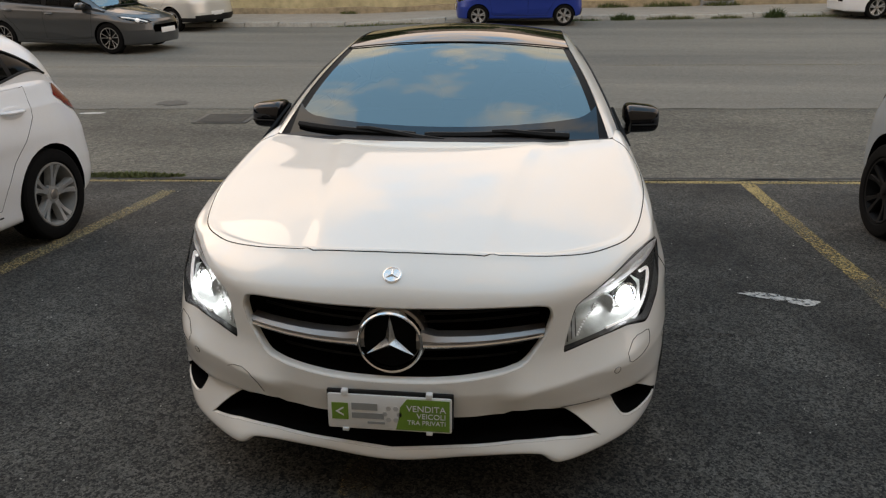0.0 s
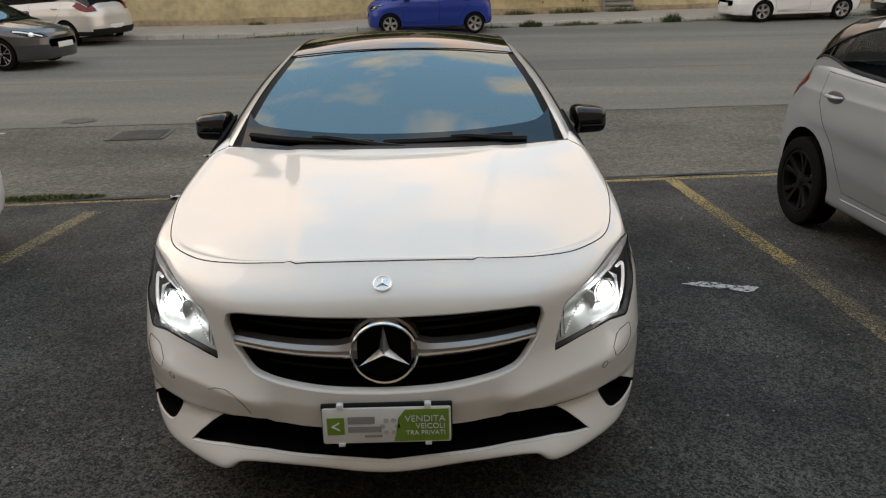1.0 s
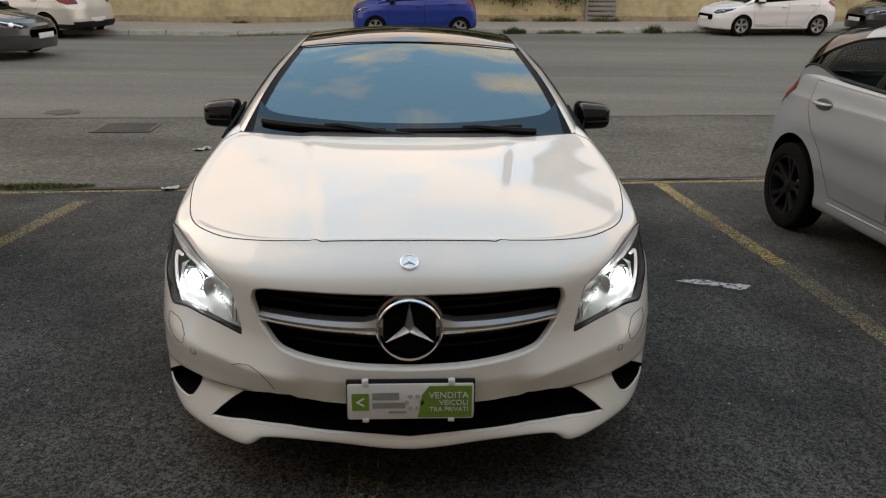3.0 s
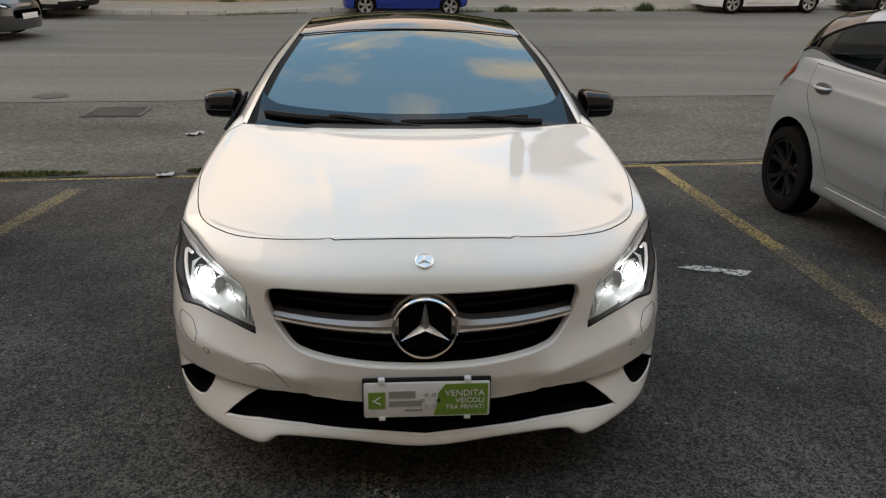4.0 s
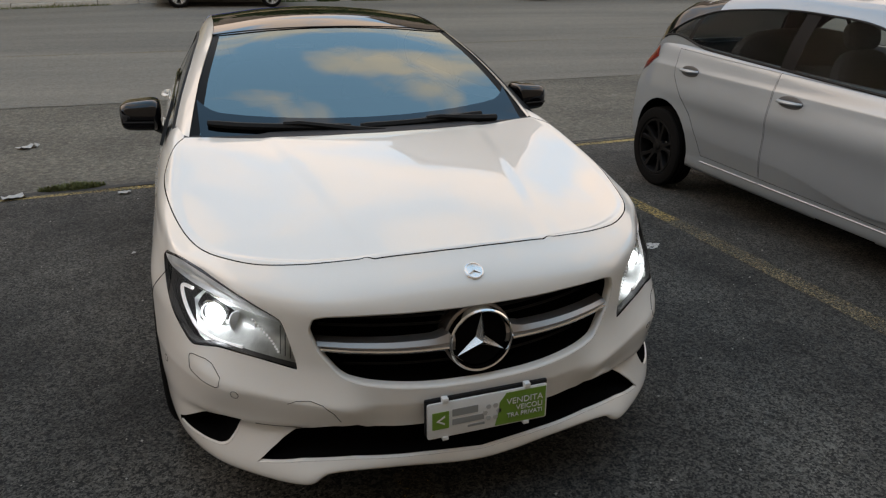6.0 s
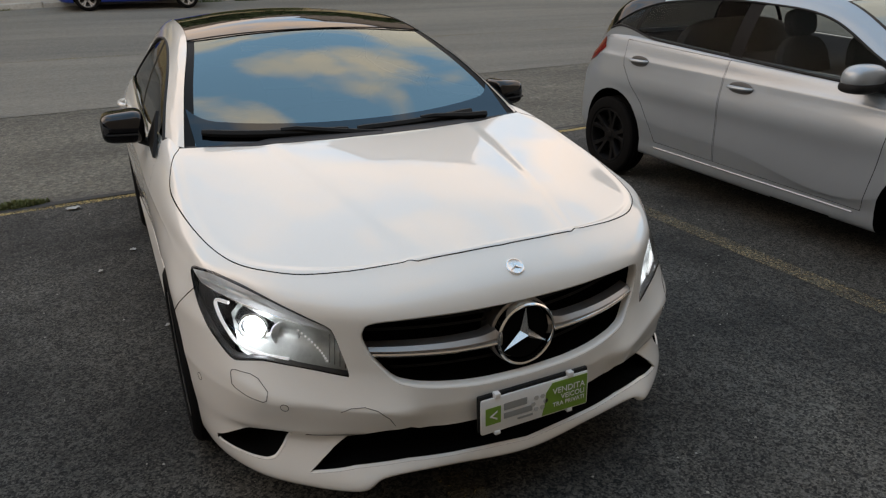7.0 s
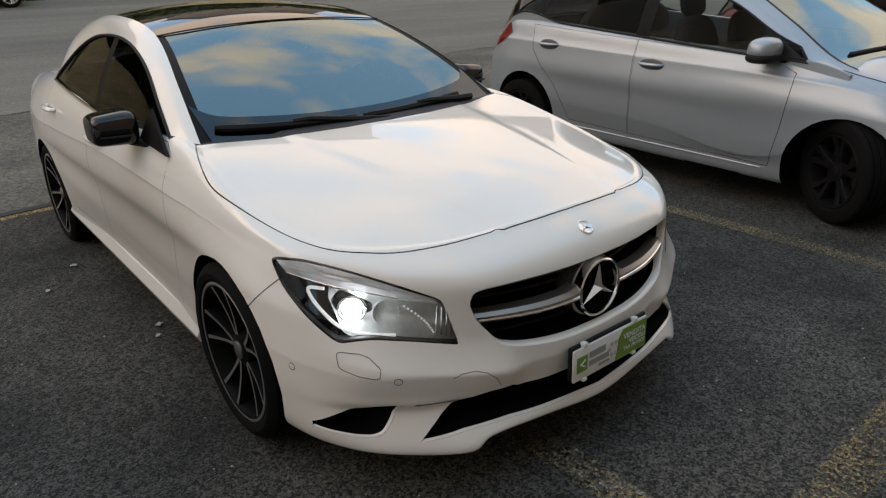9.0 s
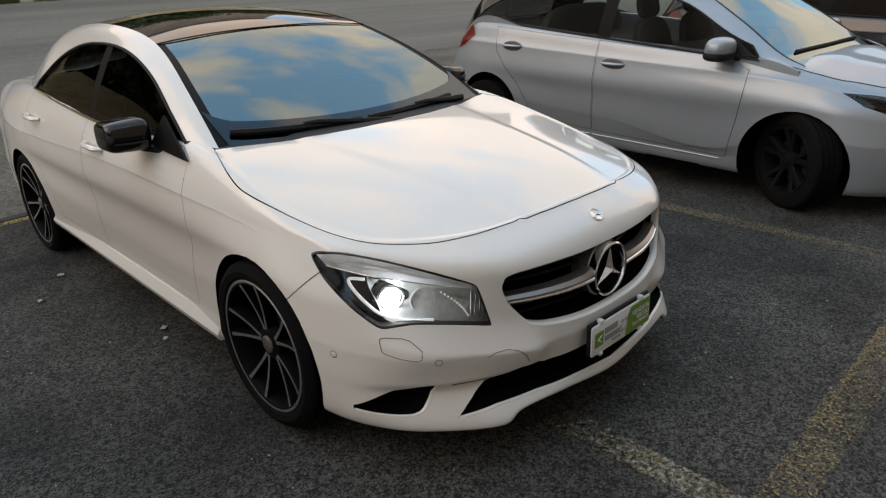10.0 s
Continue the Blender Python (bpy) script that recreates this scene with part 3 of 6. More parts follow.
# drain cover sunk in the old asphalt
drain = thing("drain_cover", "rusty square iron drain cover set in the asphalt", "drain", m=pose(-3.57, 7.25, rise(-3.57, 7.25) + 0.008, 2.8, 0, 5))
bm = bmesh.new()
box(bm, (-0.36, -0.31, 0), (0.36, 0.31, 0.008), 0.003)
part("plate", bm, IRON, drain)
for k in range(9):
    bm = bmesh.new()
    box(bm, (-0.30, -0.27 + k * 0.064, 0.008), (0.30, -0.235 + k * 0.064, 0.016), 0.002)
    part("rib", bm, IRON, drain)


def tuft(name, cx, cy, lx, ly, n, h, seed, material=GRASS, label="tuft of dry grass and weeds on the asphalt edge", base=None):
    """Blades of grass in an oval patch."""
    rng = random.Random(seed)
    bm = bmesh.new()
    for _ in range(n):
        a, r = rng.uniform(0, 6.283), math.sqrt(rng.random())
        x, y = cx + lx * r * math.cos(a), cy + ly * r * math.sin(a) + 0.09 * lx * r * math.cos(a)
        z = rise(x, y) if base is None else base(x, y)
        t = rng.uniform(0, 6.283)
        hh = h * rng.uniform(0.4, 1.2) * (1.2 - r * 0.6)
        w = 0.004 + 0.006 * rng.random() + h * 0.012
        lean = Vector((rng.gauss(0, 0.5), rng.gauss(0, 0.5), 0)) * hh
        side = Vector((math.cos(t), math.sin(t), 0)) * w
        p = Vector((x, y, z))
        v = [bm.verts.new(q) for q in (p - side, p + side, p + lean * 0.4 + side * 0.7 + Vector((0, 0, hh * 0.6)), p + lean * 0.4 - side * 0.7 + Vector((0, 0, hh * 0.6)), p + lean + Vector((0, 0, hh)))]
        bm.faces.new((v[0], v[1], v[2], v[3]))
        bm.faces.new((v[3], v[2], v[4]))
    return tagged(link(name, bm, material, None, "", False), label, "grass", "weeds", "stuff")


tuft("grass_tuft", -3.3, 4.33, 0.55, 0.09, 1500, 0.045, 3)
tuft("grass_tuft", -1.70, 4.46, 0.24, 0.08, 900, 0.05, 4)
tuft("grass_tuft", -4.6, 4.3, 0.5, 0.07, 500, 0.04, 6)

# far side: kerb, pavement, plinth and wall
KS, WS = 20.0, 22.6


bm = bmesh.new()
rng = random.Random(31)
for k in range(900):
    x, y = rng.uniform(-4.5, 4.5), rng.uniform(-1.4, 4.3)
    r = 0.0022 + 0.0045 * rng.random() ** 3
    tip = [Vector((math.cos(a + k) * r * rng.uniform(.7, 1.3), math.sin(a + k) * r * rng.uniform(.7, 1.3), 0)) for a in (0, 1.6, 3.1, 4.7)]
    base = Vector((x, y, rise(x, y) + 0.001))
    v = [bm.verts.new(base + t) for t in tip] + [bm.verts.new(base + Vector((0, 0, r * 0.9)))]
    for a in range(4):
        bm.faces.new((v[a], v[(a + 1) % 4], v[4]))
tagged(link("grit", bm, KERB, None, "", False), "pale crumbs of stone scattered over the parking asphalt", "", "", "stuff")


def far(x, s, up):
    return Vector((x, s + 0.09 * x, rise(x, s + 0.09 * x) + up))


def far_block(name, x0, x1, s0, s1, z0, z1, material, label, parent=None, bevel=0.0, wave=0.0, kind="structure"):
    """A long block along the far side, following the ground."""
    bm = bmesh.new()
    n = max(1, int((x1 - x0) / 1.0))
    rows = []
    for i in range(n + 1):
        x = x0 + (x1 - x0) * i / n
        t = z1 + wave * noise.noise((x * 0.8, z1, 2))
        rows.append([bm.verts.new(far(x, *q)) for q in ((s0, z0), (s0 + bevel * 0.2, t - bevel), (s0 + bevel, t), (s1, t), (s1, z0))])
    for A, B in zip(rows, rows[1:]):
        for k in range(4):
            bm.faces.new((A[k], B[k], B[k + 1], A[k + 1]))
    bm.faces.new(rows[0])
    bm.faces.new(rows[-1][::-1])
    bmesh.ops.recalc_face_normals(bm, faces=bm.faces[:])
    ob = link(name, bm, material, parent, "", True, 40)
    return ob if parent else tagged(ob, label, "", "", kind)


pave = far_block("pavement", -60, 60, KS + 0.22, WS + 0.6, -0.3, 0.125, PAVING, "worn concrete pavement along the far side of the road")
kerb = far_block("kerb", -60, 60, KS + 0.05, KS + 0.24, -0.3, 0.06, KERB, "row of pale stone kerbs, stained and chipped")
for i in range(60):
    x = -30 + i
    far_block("kerb_stone", x + 0.012, x + 0.988, KS + 0.012 * (i % 3), KS + 0.215, -0.2, 0.13 + 0.008 * ((i * 7) % 5 - 2), KERB, "", kerb, 0.025)
wall = far_block("wall_far", -60, 60, WS + 0.3, WS + 0.6, -0.3, 3.4, OCHRE, "long ochre rendered boundary wall, stained")
plinth = far_block("plinth", -60, 60, WS + 0.15, WS + 0.3, -0.3, 0.3, PLINTH, "crumbling rough stone plinth at the foot of the wall", None, 0.04, 0.08)
# unseen block added behind the camera: hides low sky, bounces warm light on the bumper
bm = bmesh.new()
box(bm, (-45, -18, -0.2), (45, -6.5, 12.0), 0.0)
tagged(link("light_block_behind", bm, BROWN, None, "", False), "plain unseen block added behind the camera to hide sky and bounce warm light", "", "", "structure")
for x0, x1, y0, h in ((-60, 60, 44, 17.5), (12.5, 23, 36, 20.5), (-19, -12.5, 36, 18)):
    bm = bmesh.new()
    box(bm, (x0, y0, -0.2), (x1, y0 + 10, h), 0.0)
    box(bm, (x0 - 0.4, y0 - 0.5, h), (x1 + 0.4, y0 + 10, h + 0.4), 0.0)
    tagged(link("building_across", bm, BLOCK, None, "", False), "tall plain apartment block beyond the boundary wall", "", "", "structure")
for i, (x, w) in enumerate(((6.1, 1.0), (-25.0, 1.6))):
    gate = thing("gate", "grey steel slatted gate in the boundary wall", "gate")
    for xx in (x, x + w):
        bm = bmesh.new()
        c = far(xx, WS + 0.12, 0)
        box(bm, (c.x - 0.04, c.y - 0.03, c.z), (c.x + 0.04, c.y + 0.03, c.z + 2.1), 0.005)
        part("gate_post", bm, GATE, gate)
    for k in range(12):
        c = far(x + w / 2, WS + 0.12, 0.16 + 0.16 * k)
        bm = bmesh.new()
        box(bm, (c.x - w / 2, c.y - 0.02, c.z), (c.x + w / 2, c.y + 0.02, c.z + 0.11), 0.004)
        part("slat", bm, GATE, gate)


def leaf_cloud(bm, centres, n, size, rng):
    for _ in range(n):
        c, rad = rng.choice(centres)
        p = Vector(c) + Vector([rng.gauss(0, q * 0.45) for q in rad])
        q = Euler((rng.uniform(0, 6.3), rng.uniform(0, 6.3), rng.uniform(0, 6.3))).to_matrix()
        s = size * rng.uniform(0.6, 1.3)
        v = [bm.verts.new(p + q @ Vector(w)) for w in ((-s, 0, 0), (0, -s * 0.45, s * 0.1), (s, 0, 0), (0, s * 0.45, s * 0.1))]
        bm.faces.new(v)


rng = random.Random(8)
ivy = thing("ivy", "dark green ivy hanging over the ochre wall", "ivy")
bm = bmesh.new()
leaf_cloud(bm, [(far(x, WS + 0.12, 1.22 + 0.12 * math.sin(x * 3.1)), (0.5, 0.12, 0.42)) for x in np.arange(0.4, 5.7, 0.4)] + [(far(x, WS + 0.12, z), (0.6, 0.14, 0.5)) for x in np.arange(-1.8, 5.6, 0.6) for z in (1.9, 2.6)] + [(far(x, WS + 0.12, 1.62 + 0.1 * math.sin(x * 5)), (0.4, 0.12, 0.34)) for x in np.arange(-3.1, -1.1, 0.4)], 19000, 0.055, rng)
part("foliage", bm, LEAF, ivy, smooth=False)
bm = bmesh.new()
for x in np.arange(-2.2, 7.2, 0.8):
    sweep(bm, [far(x + 0.15 * noise.noise((x, z, 0)), WS + 0.26, z) for z in np.arange(1.4, 3.3, 0.3)], 0.018, 5)
part("stem", bm, mat("ivy_stem", (0.10, 0.07, 0.04), 0.9, 0, 0, 0.3, 20), ivy)

BARK = mat("tree_bark", (0.09, 0.07, 0.05), 0.9, 0, 0, 0.3, 14, 0.4)


def tree(x, s, h, seed):
    """A tree beyond the wall: tapered trunk, limbs, a loose crown of many leaves."""
    rng = random.Random(seed)
    t = thing("tree", "dark leafy tree beyond the boundary wall", "tree", "trees beyond the wall")
    base = far(x, s, -0.2)
    bm = bmesh.new()
    sweep(bm, [base + Vector((0.15 * math.sin(k * 0.9 + seed), 0, h * 0.55 * k / 5)) for k in range(6)], [0.2, 0.18, 0.16, 0.14, 0.11, 0.07], 8)
    tips = []
    for k in range(7):
        a = k * 2.4 + seed
        p = base + Vector((0, 0, h * (0.3 + 0.035 * k)))
        q = p + Vector((math.cos(a) * h * 0.2, math.sin(a) * h * 0.2, h * rng.uniform(0.15, 0.3)))
        sweep(bm, [p, p.lerp(q, 0.5) + Vector((0, 0, 0.15)), q], [0.08, 0.055, 0.025], 6)
        tips.append((q, (h * 0.16, h * 0.16, h * 0.12)))
    part("trunk", bm, BARK, t)
    tips += [(base + Vector((rng.gauss(0, h * 0.12), rng.gauss(0, h * 0.12), h * rng.uniform(0.6, 0.9))), (h * 0.17, h * 0.17, h * 0.12)) for _ in range(9)]
    bm = bmesh.new()
    leaf_cloud(bm, tips, 5200, 0.34, rng)
    part("crown", bm, LEAF, t, smooth=False)


for k in range(17):
    tree(-36 + k * 4.2 + 1.2 * math.sin(k * 2.3), WS + 4 + 1.5 * math.sin(k * 1.7), 8.0 + 1.2 * math.sin(k * 3.1), 70 + k)

PAVE_TOP = lambda x, y: rise(x, y) + 0.12
for k, (x, lx, n, h) in enumerate(((-4.0, 1.4, 500, 0.10), (3.2, 0.35, 500, 0.22), (4.6, 0.7, 500, 0.14), (6.2, 0.5, 350, 0.12), (7.6, 0.3, 350, 0.3), (8.9, 1.0, 350, 0.1), (13.0, 1.0, 300, 0.12), (2.0, 0.6, 300, 0.1))):
    tuft("weeds", x, KS - 0.06 + 0.09 * x, lx, 0.09, n, h, 40 + k, LEAF if k % 3 == 1 else GRASS, "weeds growing along the kerb")
for k, (x, lx, n, h) in enumerate(((-5.5, 0.3, 200, 0.12), (5.0, 0.8, 400, 0.22), (6.8, 0.6, 300, 0.22), (3.2, 0.5, 260, 0.2), (-1.2, 0.5, 220, 0.12))):
    tuft("weeds", x, WS + 0.08 + 0.09 * x, lx, 0.09, n, h, 60 + k, GRASS, "dry weeds at the foot of the wall", PAVE_TOP)


# ---- cars: shared parts ----
def blob(bm, centre, half, power=3.0, nu=20, nv=12, m=None):
    """A rounded box (superellipsoid)."""
    def f(c):
        return math.copysign(abs(c) ** (2 / power), c)
    c0 = Vector(centre)
    rows = []
    for i in range(1, nv):
        a = -math.pi / 2 + math.pi * i / nv
        rows.append([bm.verts.new(c0 + Vector((half[0] * f(math.cos(a)) * f(math.cos(b)), half[1] * f(math.cos(a)) * f(math.sin(b)), half[2] * f(math.sin(a))))) for b in (2 * math.pi * k / nu for k in range(nu))])
    lo, hi = bm.verts.new(c0 - Vector((0, 0, half[2]))), bm.verts.new(c0 + Vector((0, 0, half[2])))
    for A, B in zip(rows, rows[1:]):
        for k in range(nu):
            bm.faces.new((A[k], A[(k + 1) % nu], B[(k + 1) % nu], B[k]))
    for k in range(nu):
        bm.faces.new((lo, rows[0][(k + 1) % nu], rows[0][k]))
        bm.faces.new((hi, rows[-1][k], rows[-1][(k + 1) % nu]))
    vs = [v for r in rows for v in r] + [lo, hi]
    if m is not None:
        bmesh.ops.transform(bm, matrix=m, verts=vs)
    bmesh.ops.recalc_face_normals(bm, faces=bm.faces[:])
    return vs


WHEELS = {}


def wheel_meshes(style, R, rim, width):
    """Meshes of a wheel whose outer face looks along +x: disc, tyre, barrel, spokes, cap."""
    key = (style, R, rim, width)
    if key in WHEELS:
        return WHEELS[key]
    out = []
    w = width / 2

    def add(name, bm, mats, sharp=35):
        me = bpy.data.meshes.new(name)
        bm.to_mesh(me)
        bm.free()
        for x in mats:
            me.materials.append(x)
        me.shade_smooth()
        me.set_sharp_from_angle(angle=radians(sharp))
        out.append((name, me))

    bm = bmesh.new()
    lathe(bm, [(0.0, 0.05), (0.0, rim * 0.68), (-0.025, rim * 0.68), (-0.025, 0.05)], 40)
    add("wheel", bm, [DISC])
    bm = bmesh.new()
    g = 0.004
    prof = [(w * 0.80, rim - 0.004), (w * 0.97, rim + 0.012), (w * 1.02, (R + rim) / 2), (w * 0.93, R - 0.014), (w * 0.80, R - 0.002)]
    for x in (0.62, 0.2, -0.2, -0.62):
        prof += [(w * (x + 0.05), R), (w * (x + 0.04), R - 0.007), (w * (x - 0.04), R - 0.007), (w * (x - 0.05), R)]
    prof += [(-w * 0.80, R - 0.002), (-w * 0.93, R - 0.014), (-w * 1.02, (R + rim) / 2), (-w * 0.97, rim + 0.012), (-w * 0.80, rim - 0.004)]
    lathe(bm, prof, 64)
    add("tyre", bm, [RUBBER], 30)
    dark, face = (RIMBLACK, ALLOY) if style == "twin" else (DARKRIM, DARKRIM) if style == "dark" else (GATE, BRIGHT)
    bm = bmesh.new()
    lathe(bm, [(w * 0.86, rim + 0.002), (w * 0.92, rim - 0.002), (w * 0.90, rim - 0.014), (w * 0.70, rim - 0.022), (-w * 0.7, rim - 0.03), (-w * 0.85, rim), (-w * 0.6, rim - 0.004), (w * 0.6, rim - 0.006)], 64)
    add("rim", bm, [dark])
    if style == "twin":
        bm = bmesh.new()
        lathe(bm, [(w * 0.925, rim + 0.002), (w * 0.945, rim - 0.003), (w * 0.930, rim - 0.009), (w * 0.90, rim - 0.005)], 64)
        add("rim_edge", bm, [face])
    n = 5
    for k in range(n):
        for off in ((-0.155, 0.155) if style == "twin" else (-0.13, 0.13) if style == "dark" else (-0.1, 0.1)):
            bm = bmesh.new()
            a0 = 2 * math.pi * k / n + off * 0.8
            a1 = 2 * math.pi * k / n + off * 1.75
            rows = []
            for i in range(6):
                t = i / 5
                r = 0.045 + (rim - 0.014 - 0.045) * t
                a = a0 + (a1 - a0) * t
                if style == "twin":
                    a = a1 + math.asin(max(-0.9, min(0.9, (a0 - a1) * 0.06 / r)))
                c = Vector((0, math.cos(a), math.sin(a)))
                q = Vector((0, -math.sin(a), math.cos(a)))
                hw = (0.0125 - 0.004 * math.sin(math.pi * t)) * (0.78 if style == "twin" else 1.7)
                xo = w * (0.62 + 0.26 * t - 0.06 * math.sin(math.pi * t))
                rows.append([c * r + q * s * hw * e + Vector((xo + dx, 0, 0)) for s, e, dx in ((-1, 1.25, -0.045), (-1, 1.1, -0.006), (-1, 0.8, 0), (1, 0.8, 0), (1, 1.1, -0.006), (1, 1.25, -0.045))])
            R_ = [[bm.verts.new(p) for p in row] for row in rows]
            for A, B in zip(R_, R_[1:]):
                for j in range(6):
                    f = bm.faces.new((A[j], A[(j + 1) % 6], B[(j + 1) % 6], B[j]))
                    f.material_index = 1 if j == 2 else 0
            bm.faces.new(R_[0])
            bm.faces.new(R_[-1])
            bmesh.ops.recalc_face_normals(bm, faces=bm.faces[:])
            add("spoke", bm, [dark, face])
    bm = bmesh.new()
    lathe(bm, [(w * 0.35, 0.01), (w * 0.35, 0.07), (w * 0.60, 0.062), (w * 0.66, 0.045), (w * 0.66, 0.01)], 30)
    add("hub", bm, [dark])
    bm = bmesh.new()
    lathe(bm, [(w * 0.6, 0.001), (w * 0.6, 0.034), (w * 0.70, 0.033), (w * 0.73, 0.028), (w * 0.735, 0.001)], 30)
    add("centre_cap", bm, [SATIN if style != "dark" else DARKRIM])
    WHEELS[key] = out
    return out


def put_wheel(car, x, y, z, style, R, rim, width, spin=0.0, steer=0.0):
    first = None
    for name, me in wheel_meshes(style, R, rim, width):
        ob = new(name, me)
        if first is None:
            first = ob
            ob.parent = car
            ob.matrix_basis = pose(x, y, z, 0, 0, steer) @ pose(0, 0, 0, 0, 0, 0 if x > 0 else 180) @ pose(0, 0, 0, spin)
        else:
            ob.parent = first
    return first


def mesh_part(name, me, parent, label=""):
    ob = new(name, me)
    ob.parent = parent
    if label:
        ob["label"] = label
    return ob


def greenhouse(car, g, paint, step=0.04, frit=True):
    """Cabin: pillars and roof skin, panes set into it, from lines along the car's length."""
    dark = g.get("dark", g["ys"][1])
    marks = sorted({dark, g["ys"][0], g["ys"][1], *[e for z in g["top"] for e in z[:2]], *g["dlo"], *g["posts"]})
    ys = []
    for a, b in zip(marks, marks[1:]):
        n = max(1, int(round((b - a) / step)))
        ys += list(np.linspace(a, b, n, endpoint=False))
    ys = np.array(ys + [marks[-1]])
    belt, arch, rail, edge = (curve1(g[k], ys) for k in ("belt", "arch", "rail", "edge"))
    top = curve1(g["spine"], ys)[:, 0]
    off = (ys < g["dlo"][0] - 1e-6) | (ys > g["dlo"][1] + 1e-6)
    arch[off] = belt[off]
    at_tip = (np.abs(ys - g["dlo"][0]) < 1e-6) | (np.abs(ys - g["dlo"][1]) < 1e-6)
    arch[at_tip] = belt[at_tip] + (arch[at_tip] - belt[at_tip]) * 0.06
    K = 5
    upper = []                                           # per y: arch -> rail -> edge -> spine
    for i in range(len(ys)):
        P = np.array([arch[i], rail[i], edge[i], (edge[i][0] * 0.5, edge[i][1] + (top[i] - edge[i][1]) * 0.75), (0, top[i])])
        t = np.concatenate([[0], np.cumsum(np.linalg.norm(np.diff(P, axis=0), axis=1) + 1e-4)])
        at = np.concatenate([np.linspace(t[k], t[k + 1], K, endpoint=False) if k != 2 else t[2] + (t[3] - t[2]) * np.array([0, .105, .38, .59, .80]) for k in range(4)] + [[t[4]]])
        upper.append(np.concatenate([hermite(t[:3], P[:3], at[: 2 * K]), hermite(t[2:], P[2:], at[2 * K :], ((-1, (1,)),))]))
    upper = np.array(upper)
    iE = 2 * K

    def grid(bm, rows_y, cols, both=True, inset=0.0, flip=False):
        for sgn in ((1, -1) if both is True else (both,)):
            vs = [[bm.verts.new((sgn * max(0, p[0] - inset * 0.6), ys[i], p[1] - inset)) for p in cols(i)] for i in rows_y]
            for A, B in zip(vs, vs[1:]):
                for k in range(len(A) - 1):
                    try:
                        bm.faces.new((A[k], A[k + 1], B[k + 1], B[k]))
                    except ValueError:
                        pass
        bmesh.ops.remove_doubles(bm, verts=bm.verts[:], dist=1e-5)
        bmesh.ops.recalc_face_normals(bm, faces=bm.faces[:])

    def span(a, b):
        return [i for i in range(len(ys)) if a - 1e-6 <= ys[i] <= b + 1e-6]

    bm = bmesh.new()
    for sgn in (1, -1):
        grid(bm, range(len(ys)), lambda i: [(belt[i][0] + 0.004, belt[i][1] - 0.08), (belt[i][0] + 0.004, belt[i][1] - 0.004), (belt[i][0], belt[i][1])], sgn)
        grid(bm, [i for i in range(len(ys)) if ys[i] <= dark + 1e-6], lambda i: upper[i][: iE + 1], sgn)
    for a, b, kind in g["top"]:
        if kind == "skin":
            grid(bm, span(a, b), lambda i: upper[i][iE:])
    part("roof_frame", bm, paint, car)
    if dark < ys[-1]:
        for sgn in (1, -1):
            bm = bmesh.new()
            grid(bm, [i for i in range(len(ys)) if ys[i] >= dark - 1e-6], lambda i: upper[i][: iE + 1], sgn)
            part("rear_quarter_glass", bm, GLOSS, car)
    for a, b, kind in g["top"]:
        if kind == "skin":
            continue
        cut = iE + (1 if kind in ("windshield", "rear_window") and frit else 0)
        if cut > iE:
            bm = bmesh.new()
            for sgn in (1, -1):
                if sgn < 0:
                    bm = bmesh.new()
                grid(bm, span(a, b), lambda i: upper[i][iE : cut + 1], sgn, 0.003)
                part(kind + "_surround", bm, RIMBLACK, car)
        bm = bmesh.new()
        grid(bm, span(a, b), lambda i: upper[i][cut:], True, 0.003)
        part(kind, bm, {"windshield": WINDSHIELD, "rear_window": g.get("rear", SIDE_GLASS), "roof_panel": ROOF_GLASS}[kind], car, {"roof_panel": "black glass roof panel", "windshield": "clear raked windshield"}.get(kind, ""))
    cuts = [g["dlo"][0], *g["posts"], g["dlo"][1]]
    for sgn in (1, -1):
        for k in range(0, len(cuts) - 1):
            a, b = cuts[k], cuts[k + 1]
            bm = bmesh.new()
            bow = [0, 0.25, 0.5, 0.75, 1]
            grid(bm, span(a, b), lambda i: [(belt[i][0] + (arch[i][0] - belt[i][0]) * q + 0.014 * math.sin(math.pi * q) * min(1, (arch[i][1] - belt[i][1]) * 5), belt[i][1] + (arch[i][1] - belt[i][1]) * q) for q in bow], sgn, 0.004)
            if k % 2 == 0:
                part("side_window", bm, g.get("pane", SIDE_GLASS), car)
            else:
                part("door_post", bm, RIMBLACK, car)
        bm = bmesh.new()
        inner = span(*g["dlo"])
        sweep(bm, [(sgn * (belt[i][0] + 0.006), ys[i], belt[i][1]) for i in inner], 0.008, 6)
        part("belt_trim", bm, g.get("trim", BLACK), car)
        bm = bmesh.new()
        sweep(bm, [(sgn * (arch[i][0] + 0.001), ys[i], arch[i][1]) for i in inner], 0.007, 6)
        part("window_seal", bm, BLACK, car)

    def height(x, y):
        """Height of the top skin or glass at a place of the plan."""
        i = int(min(len(ys) - 2, max(0, np.searchsorted(ys, y) - 1)))
        a, b = (float(np.interp(abs(x), upper[k][iE:, 0][::-1], upper[k][iE:, 1][::-1])) for k in (i, i + 1))
        return a + (b - a) * (y - ys[i]) / (ys[i + 1] - ys[i])

    return height


def groove(car, skin, pts, d, r=0.0025, name="shut_line"):
    """A dark seam along points dropped onto the skin."""
    p = skin.lay(pts, d, 0.0006)
    if len(p) > 1:
        bm = bmesh.new()
        sweep(bm, p, r, 5)
        part(name, bm, DEEP, car)


